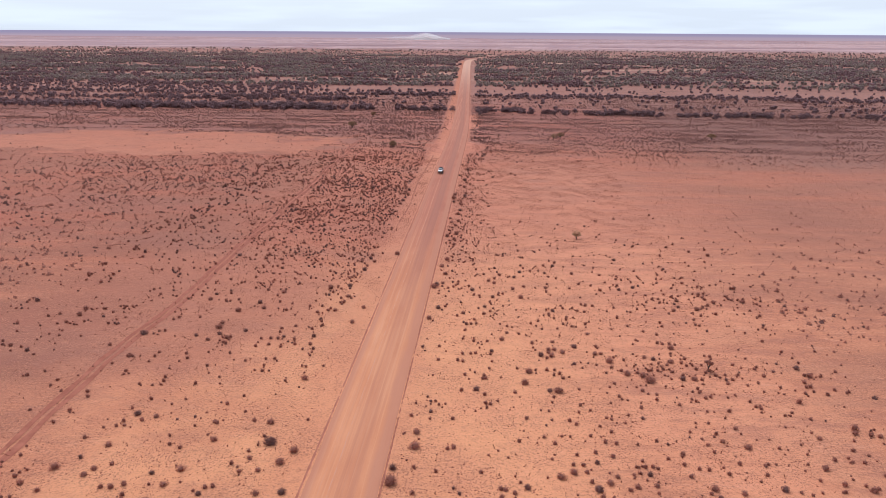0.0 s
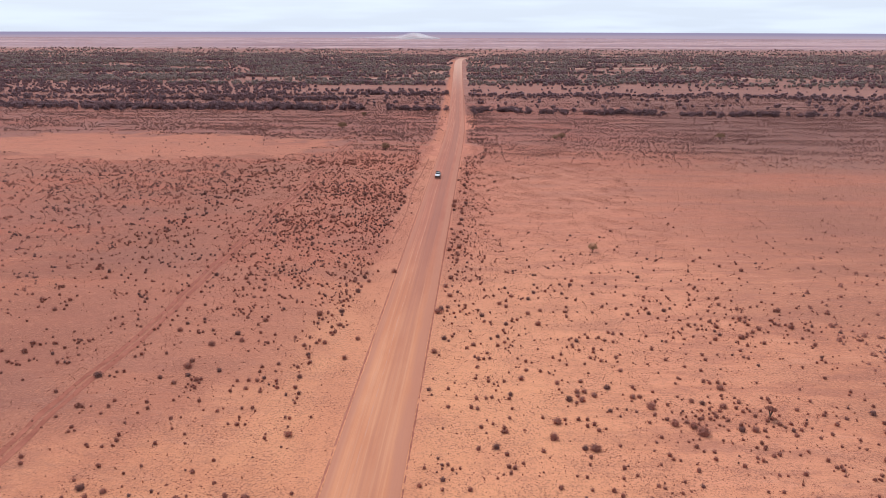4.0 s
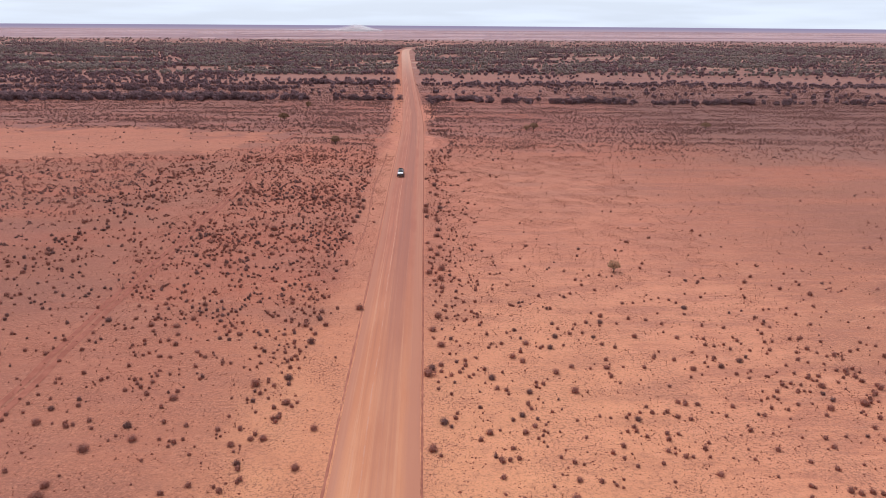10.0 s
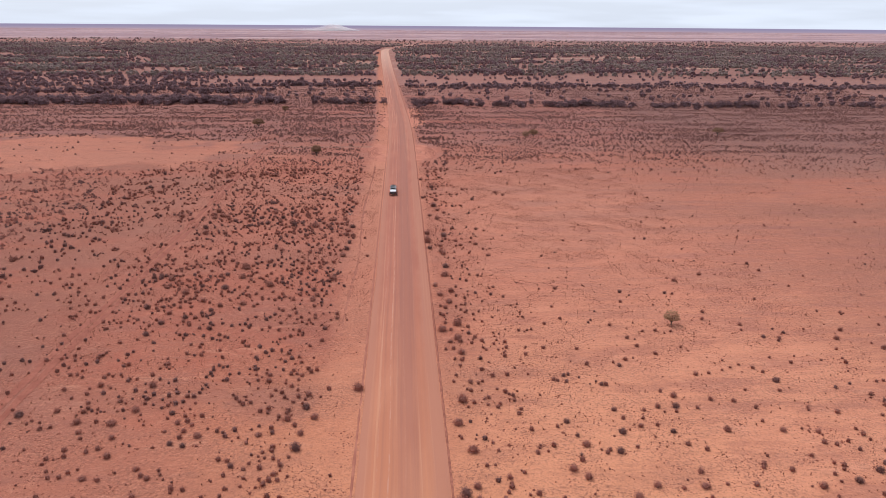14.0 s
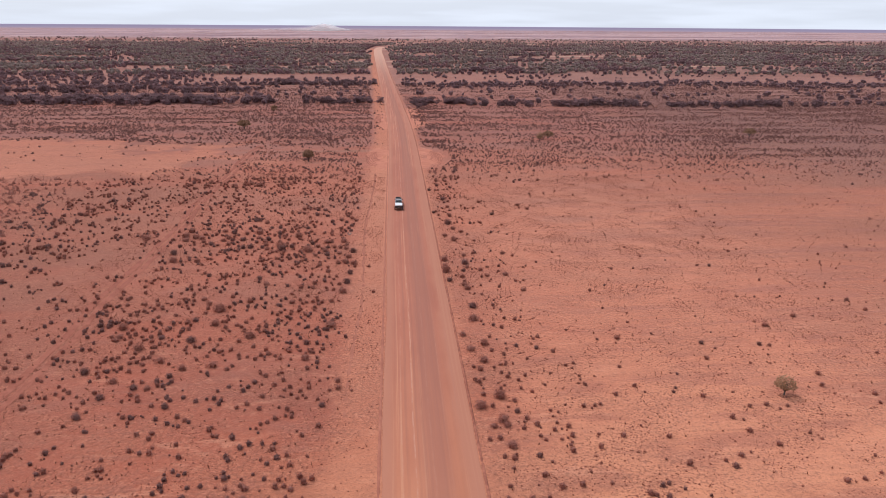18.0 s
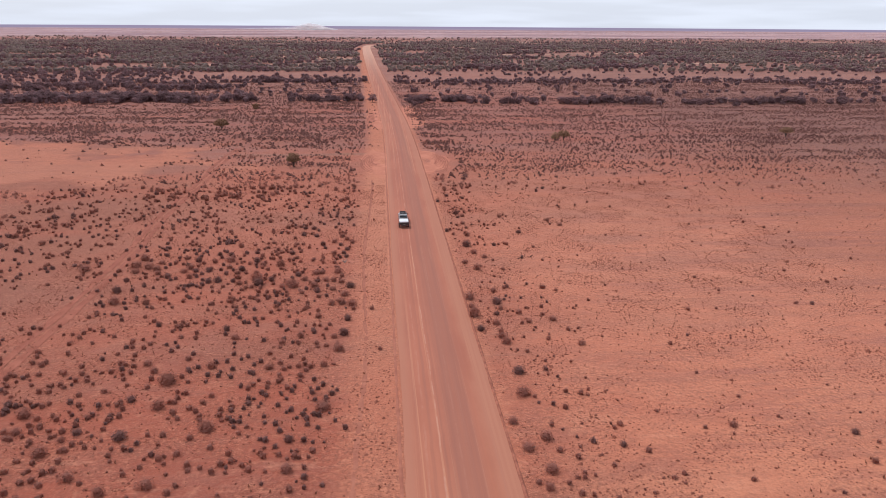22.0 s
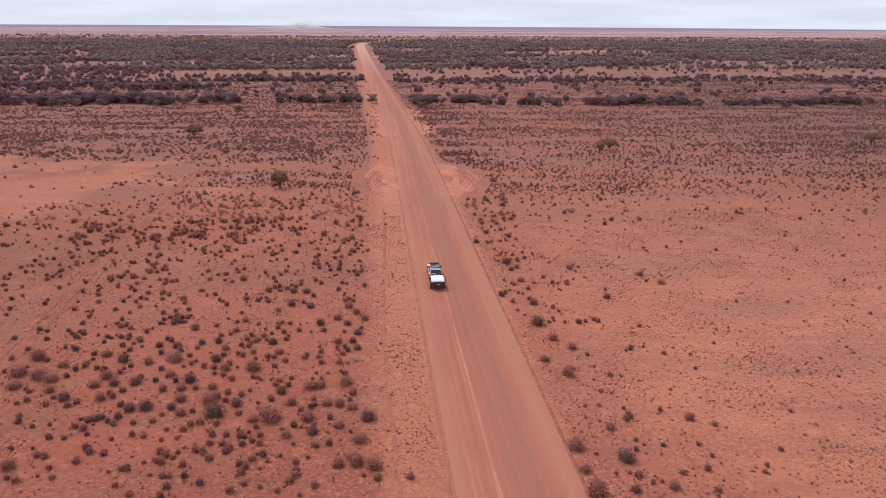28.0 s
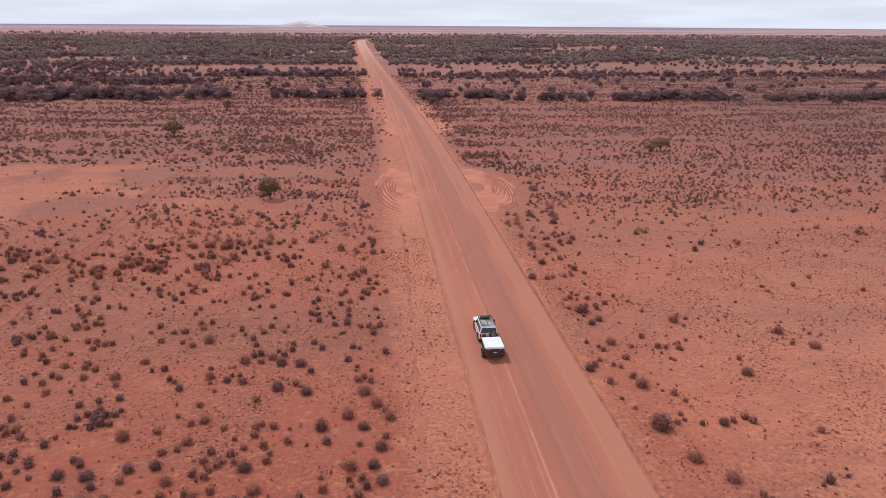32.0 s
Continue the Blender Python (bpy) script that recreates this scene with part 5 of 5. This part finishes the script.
for i, (px_, py_, s) in enumerate(places_of_shrubs):
    k = i if i < len(shrubs) else int(rng.integers(0, len(shrubs)))
    s = s * float(0.85 + 0.15 * smooth(py_, 215, 250))
    m = Matrix.LocRotScale((px_, py_, float(ground_z(px_, py_)) - 0.02 * s), Euler((0, 0, rng.uniform(0, 6.28))), (1.46 * s, s * rng.uniform(1.25, 1.55), s * rng.uniform(1.0, 1.3)))
    ob = shrubs[i] if i < len(shrubs) else copy_thing(shrubs[k], Matrix.Identity(4))
    ob.matrix_basis = m
    big = "large" if s > 0.8 else "small"
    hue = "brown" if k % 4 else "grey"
    tagged(ob, f"{big} rounded {hue} dry saltbush on red soil", "shrub", group="saltbush shrubs on the plain")
spots = np.array(places_of_shrubs)
rest = np.array([np.min(np.hypot(spots[:, 0] - a, spots[:, 1] - b) - spots[:, 2]) > 0.5 for a, b in zip(sx_, sy_)])
near = rest & (sy_ < 345) & (np.abs(sx_) < 88)
# dim leaves grow commoner with distance, so far scrub is shaded by colour
dim_leaf = lumps(sx_, sy_, 9.0, 7.0) + 1.3 * smooth(sy_, 335, 380) + 0.6 * smooth(sy_, 400, 450) + 0.70 * smooth(sy_, 150, 200) * (1 - smooth(sy_, 300, 340)) * (sx_ < 0) + 0.5 * (sx_ > 15) * smooth(sy_, 320, 350) + rng.normal(0, 0.3, len(sx_)) > 0.80
last = rest & ~near & ((sy_ > 425) | (np.abs(sx_) > 170))
last_t = [spiked(shrub_template(6, 0.32, rng, 1, 0.72, False), rng) for _ in range(8)]
for name, pick, temps in (("saltbush_scrub", near, mid_t), ("distant_saltbush_scrub", rest & ~near & ~last, far_t), ("far_saltbush_scrub", last, last_t)):
    for hue, mat_, sel in (("brown", SALTBUSH, ~dim_leaf), ("grey", DIM_GREY_BUSH, dim_leaf)):
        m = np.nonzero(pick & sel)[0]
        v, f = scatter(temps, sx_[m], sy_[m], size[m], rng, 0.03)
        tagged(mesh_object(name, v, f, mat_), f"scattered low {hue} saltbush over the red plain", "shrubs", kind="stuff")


def tuft_density(x, y):
    off = np.abs(x - road_x(y))
    return (0.05 + 0.16 * smooth(x, 12, 30) * smooth(y, 170, 230) * np.clip(0.4 + lumps(x * 0.4, y, 7.0, 3.0), 0, 1.6) + 0.55 * shrub_density(x, y)) * smooth(off, 6.5, 9) * (1 - 0.7 * claypan(x, y))


tx_, ty_ = sown(tuft_density, -170, 170, 62, 400, 1.2, rng)
ts = rng.uniform(0.12, 0.34, len(tx_))
v, f = scatter([tuft_template(rng) for _ in range(8)], tx_, ty_, ts, rng)
tagged(mesh_object("dry_tufts", v, f, TUFT), "tiny dry tufts and twigs scattered on red soil", "tufts", kind="stuff")



def clod_template(r):
    """A low lump of soil: five sides and a crest."""
    a = np.linspace(0, 2 * math.pi, 6)[:-1] + r.uniform(0, 1)
    ring = np.column_stack([np.cos(a), np.sin(a), 0 * a - 0.05]) * r.uniform(0.7, 1.25, (5, 1))
    v = np.concatenate([ring, [[r.normal(0, 0.15), r.normal(0, 0.15), r.uniform(0.5, 1.0)]]])
    return v, np.array([(i, (i + 1) % 5, 5) for i in range(5)])


def clod_density(x, y):
    off = np.abs(x - road_x(y))
    patchy = np.clip(0.55 + 0.9 * lumps(x, y, 5.0, 8.0) + 0.5 * lumps(x, y, 17.0, 3.0), 0.08, 1.8)
    windrow = 2.6 * np.exp(-((x - road_x(y) + 9.8 - 0.5 * lumps(0 * y, y, 30.0, 2.0)) / 0.6) ** 2) * np.clip(0.5 + lumps(x, y, 3.0), 0, 1.4) * smooth(y, 190, 215)
    return np.minimum(4.2 * patchy * smooth(off, 5.9, 6.6) * (0.55 + 0.45 * smooth(y, 110, 230)) + windrow, 6.5)


kx, ky = sown(clod_density, -62, 75, 66, 345, 0.39, rng)
v, f = scatter([clod_template(rng) for _ in range(10)], kx, ky, np.exp(rng.normal(-2.52, 0.40, len(kx)) + 0.22 * smooth(ky, 200, 245)), rng)
tagged(mesh_object("soil_clods", v, f, CLOD), "small clods and stones strewn on red soil", "clods", kind="stuff")

# ---------------------------------------------------------------- trees
def make_tree(name, tpl, leaves, at, label, category, group=""):
    root = new(name)
    tagged(root, label, category, group)
    (wv, wf), (lv, lf) = tpl
    mesh_object("trunk", wv, wf, BARK, root, True)
    mesh_object("crown", lv, lf, leaves, root)
    root.matrix_basis = at
    return root


def stand(x, y, s=1.0, spin=0.0):
    return Matrix.LocRotScale((x, y, float(ground_z(x, y))), Euler((0, 0, spin)), (s, s, s))


def umbrella_tree(r, leaves, size, height=4.0, wide=2.5):
    """A forked trunk that spreads into many upright limbs under a flat-bottomed dome of leaves."""
    wood = [tube([(0, 0, -0.15), (0.05, 0, 0.45), (0.08, 0.02, 0.8)], [0.19, 0.15, 0.14])]
    for k in range(11):
        a = 2.4 * k
        reach = wide * (0.25 + 0.055 * k)
        wood.append(tube([(0.08, 0.02, 0.7), (0.45 * reach * math.cos(a), 0.45 * reach * math.sin(a), 1.45), (reach * math.cos(a), reach * math.sin(a), 2.5 + 0.7 * (1 - reach / wide))], [0.085, 0.055, 0.02], 5))
    d = r.normal(size=(leaves, 3))
    d /= np.linalg.norm(d, axis=1)[:, None]
    d[:, 2] = np.where(d[:, 2] < 0, d[:, 2] * 0.25, d[:, 2])
    lump = 1 + 0.16 * lumps(d[:, 0] * 4, d[:, 1] * 4 + d[:, 2] * 3, 1.0, 2.0)
    p = d * np.array([wide, wide * 0.95, height - 2.15]) * (lump * r.uniform(0.45, 1.0, leaves) ** 0.5)[:, None]
    p[:, 2] += 2.2
    return joined(wood), leaf_tris(p, size, r)


# trees that stand alone on the plain
tr_ = np.random.default_rng(21)
make_tree("lone_tree", umbrella_tree(tr_, 1000, 0.17, 4.2, 2.1), PALE_GREEN, stand(47.8, 207.8, 0.64), "small lone green desert tree on bare soil", "tree")
make_tree("lone_tree", tree_template(tr_, 700, 0.11, 2.6, 1.0, 0.9, 6), SALTBUSH, stand(63.0, 121.6), "thin dry brownish tree among saltbush", "tree")
make_tree("lone_tree", umbrella_tree(tr_, 3000, 0.14, 4.3, 2.0), TREE_GREEN, stand(-32.0, 371.5), "rounded green tree with a short forked trunk", "tree")
make_tree("lone_tree", umbrella_tree(tr_, 3000, 0.17, 4.2, 2.8), TREE_GREEN, stand(-69.2, 449.2, 1.05, 1.0), "broad green tree with a short trunk", "tree")
make_tree("lone_tree", umbrella_tree(tr_, 2200, 0.16, 3.9, 2.6), TREE_GREEN, stand(61.8, 416.5, 0.95, 2.0), "dark green tree beside a paler one", "tree")
make_tree("lone_tree", umbrella_tree(tr_, 1300, 0.15, 4.4, 1.9), PALE_GREEN, stand(57.6, 413.0, 0.82, 4.0), "half-bare brownish tree beside a green one", "tree")
make_tree("lone_tree", umbrella_tree(tr_, 2000, 0.17, 3.9, 2.5), TREE_GREEN, stand(150.7, 420.7, 1.0, 3.0), "dark rounded tree on the scrub plain", "tree")
make_tree("lone_tree", tree_template(tr_, 1500, 0.20, 4.2, 3.4, 1.0, 8), MULGA, stand(-10.1, 550.2), "dark rounded tree close beside the road", "tree")
make_tree("lone_tree", tree_template(tr_, 1200, 0.17, 4.0, 2.0, 1.2, 7), TREE_GREEN, stand(-66.0, 512.0), "slender dark tree on the scrub plain", "tree")

# rows of mulga across the plain
models = []
for k in range(6):
    tpl = tree_template(tr_, 760, 0.19, tr_.uniform(3.3, 4.3), tr_.uniform(2.6, 3.2), tr_.uniform(0.3, 0.6), 8, True)
    models.append(make_tree("mulga_tree", tpl, MULGA, stand(0, 0), "dark grey-green mulga tree with a low dense crown", "tree", "mulga trees in rows"))
places = []
for x0, x1, y0, dy, count, gap in ((-290, -74, 556, 9, 85, 0.35), (-57, -16, 557, 6, 28, 1.2), (10, 17, 546, 13, 8, 2), (15, 46, 554, 8, 24, 0.9),
                                   (45, 150, 541, 6, 44, 0.35), (150, 330, 536, 8, 52, 0.3), (-100, -16, 690, 10, 32, 0.5), (-300, -100, 630, 14, 40, 0.35)):
    x = tr_.uniform(x0, x1, count * 3)
    x = x[lumps(x, 0 * x + y0, 11.0, y0) > -gap][:count]
    places += [(a, y0 + b * dy, c * (1.25 if a < -70 else 1.0)) for a, b, c in zip(x, tr_.normal(0, 0.5, len(x)), tr_.uniform(0.7, 1.2, len(x)))]
for i, (x, y, s) in enumerate(places):
    m = stand(x, y, s, tr_.uniform(0, 6.28))
    if i < len(models):
        models[i].matrix_basis = m
    else:
        copy_thing(models[int(tr_.integers(0, len(models)))], m).scale = (s, s, s)


def wood_density(x, y):
    """Trees on a square metre in the woods and far belts."""
    off = np.abs(x - road_x(y))
    belt = lumps(x * 0.35, y * 3.2, 70, 1.0)
    gaps = lumps(x, y * 6.5, 150, 4.0) + 0.5 * lumps(x, y * 3.0, 40, 1.0)
    d = 0.050 * np.exp(-((y - 566) / 15) ** 2) * (x < -76) * np.clip(1.1 + 0.6 * lumps(x, 0 * y, 19, 1.0), 0.2, 1.5) + 0.012 * np.exp(-((y - 541) / 6) ** 2) * (x > 40) + 0.0035 * np.exp(-((y - 590) / 25) ** 2)
    d = d + 0.045 * np.exp(-((y - 640 - 14 * lumps(x, 0 * y, 70)) / 11) ** 2) * (x < -95) + 0.050 * np.exp(-((y - 688 + 6 * lumps(x, 0 * y, 50)) / 8) ** 2) * np.clip(1 + 0.8 * lumps(x, 0 * y, 26, 3.0), 0.15, 1.5) * ((x > 0) | (x < -15))
    east = x > 20
    d = d + np.where(east, 0.0022, 0.004) * smooth(y, 575, 600) + 0.014 * np.where(east, smooth(y, 792, 815), smooth(y, 700, 735))
    d = d + 0.026 * east * np.exp(-((y - 672 - 16 * lumps(x, 0 * y, 70, 2.0)) / 15) ** 2) * np.clip(0.9 + 0.9 * lumps(x, 0 * y, 21, 6.0), 0.05, 1.6)
    d = d + 0.0165 * smooth(y + 25 * lumps(x, 0 * y, 60, 5.0), 750, 815) * np.clip(0.62 + 1.25 * belt, 0.03, 1.9) * (1 - 0.55 * smooth(y, 1350, 1500))
    d = d * (1 - 0.88 * smooth(y + 90 * lumps(x, 0 * y, 160, 2.0), 1560, 1760))
    d = d * np.where(y > 810, np.clip(0.45 + 1.35 * gaps, 0.03, 1.8), 1)
    strip = smooth(y, 728, 740) * (1 - smooth(y, 790, 806)) * smooth(x, -190, -150) * (x < 30)
    d = d * (1 - 0.97 * strip) * (1 - 0.25 * (x > 30) * smooth(y, 720, 740) * (1 - smooth(y, 960, 1020)))
    return d * smooth(off, 11, 16)


def far_crown(l, r, clumps, leaves, size):
    c = l[0].reshape(-1, 3, 3).mean(1)
    out = [leaf_tris(c[r.integers(0, len(c), leaves)], size, r)]
    for k in range(clumps):
        x, y, z = c[int(r.integers(0, len(c)))] * (0.0 if k == 0 else 0.75)
        out.append(clump(r, x, y, max(0.5, 0.55 * z), r.uniform(1.2, 1.9), r.uniform(1.6, 2.4)))
    return joined(out)


woods_t = []
for k in range(8):
    w_, l_ = tree_template(tr_, 85, 0.72, tr_.uniform(3.6, 5.2), tr_.uniform(2.4, 3.2), 0.6, 3)
    woods_t.append((w_, l_))
for name, ya, yb, xw, mat_, lab in (("mulga_scrub", 530, 800, 620, MULGA, "dense belt of low dark mulga scrub"),
                                    ("woodland", 800, 1400, 1100, GUM, "grey-green open woodland on red plain"),
                                    ("far_woodland", 1400, 2100, 1500, GUM, "scattered far trees before a pale plain")):
    wx, wy = sown(wood_density, -xw, xw, ya, yb, 4.0, tr_, 0.70)
    ws = tr_.uniform(0.65, 1.15, len(wx)) * np.where((wy > 580) & (wy < 800), tr_.uniform(0.45, 1.05, len(wx)), 1.0) * np.where(wy > 800, 1.22, 1.0)
    if name == "far_woodland":
        temps = [far_crown(l, tr_, 1, 5, 0.6) for _, l in woods_t]
    else:
        temps = [far_crown(l, tr_, 3, 26, 0.36) if name == "mulga_scrub" else far_crown(l, tr_, 2, 9, 0.42) for _, l in woods_t]
    dark = (lumps(wx, wy, 45, 6.0) + tr_.normal(0, 0.5, len(wx)) > 0.15) | (name == "mulga_scrub")
    for leaf, pick in ((MULGA, dark), (GUM, ~dark)):
        if pick.any():
            v, f = scatter(temps, wx[pick], wy[pick], ws[pick] * 1.05, tr_, tall=ws[pick] * 0.95)
            tagged(mesh_object(name, v, f, leaf), lab, "trees", kind="stuff")
    if name != "far_woodland":
        v, f = scatter([w for w, _ in woods_t], wx[::20], wy[::20], ws[::20], tr_)
        tagged(mesh_object(name + "_trunks", v, f, BARK), "grey trunks of the woodland trees", "trees", kind="stuff")

# ---------------------------------------------------------------- dust raised far off on the plain
def dust_material():
    n = Nodes("blown_dust", 1.0)
    p = n.node("ShaderNodeTexCoord").outputs["Object"]
    a = n.noise(p, 0.014, 5, 0.6)
    col = (0.98, 0.97, 0.95)
    clear = n.node("ShaderNodeBsdfTransparent")
    mixer = n.tree.nodes.new("ShaderNodeMixShader")
    fade = n.node("ShaderNodeAttribute")
    fade.attribute_name = "thick"
    n.finish(col)
    n.put(mixer.inputs[0], n.calc("MULTIPLY", fade.outputs["Fac"], n.ramp(a, 0.05, 0.40)))
    n.put(mixer.inputs[1], clear.outputs[0])
    lit = n.node("ShaderNodeBsdfTranslucent", Color=(*col, 1.0))
    both = n.node("ShaderNodeMixShader", Fac=0.25)
    n.put(both.inputs[1], lit.outputs[0])
    n.put(both.inputs[2], n.bsdf.outputs[0])
    n.put(mixer.inputs[2], both.outputs[0])
    n.put(n.tree.nodes["Material Output"].inputs["Surface"], mixer.outputs[0])
    return n.mat


DUST = dust_material()
th = np.linspace(0, math.pi, 15)
ph = np.linspace(0, 2 * math.pi, 73)
hull = np.stack([np.cos(ph)[None] * np.sin(th)[:, None], np.sin(ph)[None] * np.sin(th)[:, None], np.cos(th)[:, None] + 0 * ph[None]], -1)
v, f = lattice(hull)
tail = smooth(v[:, 0], -0.98, 0.55)
plume = np.exp(-((v[:, 0] - 0.50) / 0.22) ** 2)
fade = 1 - 0.85 * smooth(v[:, 2], 0.35, 1.0)
puff = 1 + 0.10 * lumps(v[:, 0] * 9, v[:, 2] * 9 + v[:, 1] * 5, 1.0, 2.0)
v = np.column_stack([-520 + 290 * v[:, 0], 4300 + 260 * v[:, 1], ground_z(-500, 4300) + (10 + 9 * tail + 22 * plume) * np.maximum(v[:, 2], -0.05) * puff])
dust = mesh_object("dust_cloud", v, f, DUST, smooth_shade=True)
dust.data.attributes.new("thick", "FLOAT", "POINT").data.foreach_set("value", ((0.14 + 0.42 * tail ** 2 + 0.44 * plume) * fade).astype(np.float32))
tagged(dust, "pale dust cloud drifting over the far plain", "dust", kind="stuff")

# dead shrub of bare grey branches
dead = new("dead_shrub")
tagged(dead, "dead shrub of bare pale grey branches", "shrub")
for k in range(16):
    a, reach = tr_.uniform(0, 6.28), tr_.uniform(0.4, 0.95)
    bend = tr_.uniform(-0.4, 0.4)
    mesh_object("branch", *tube([(0, 0, -0.03), (0.5 * reach * math.cos(a), 0.5 * reach * math.sin(a), 0.3), (reach * math.cos(a + bend), reach * math.sin(a + bend), tr_.uniform(0.45, 1.0))], [0.03, 0.02, 0.006], 5), DEADWOOD, dead)
dead.matrix_basis = stand(-12.9, 282.6)
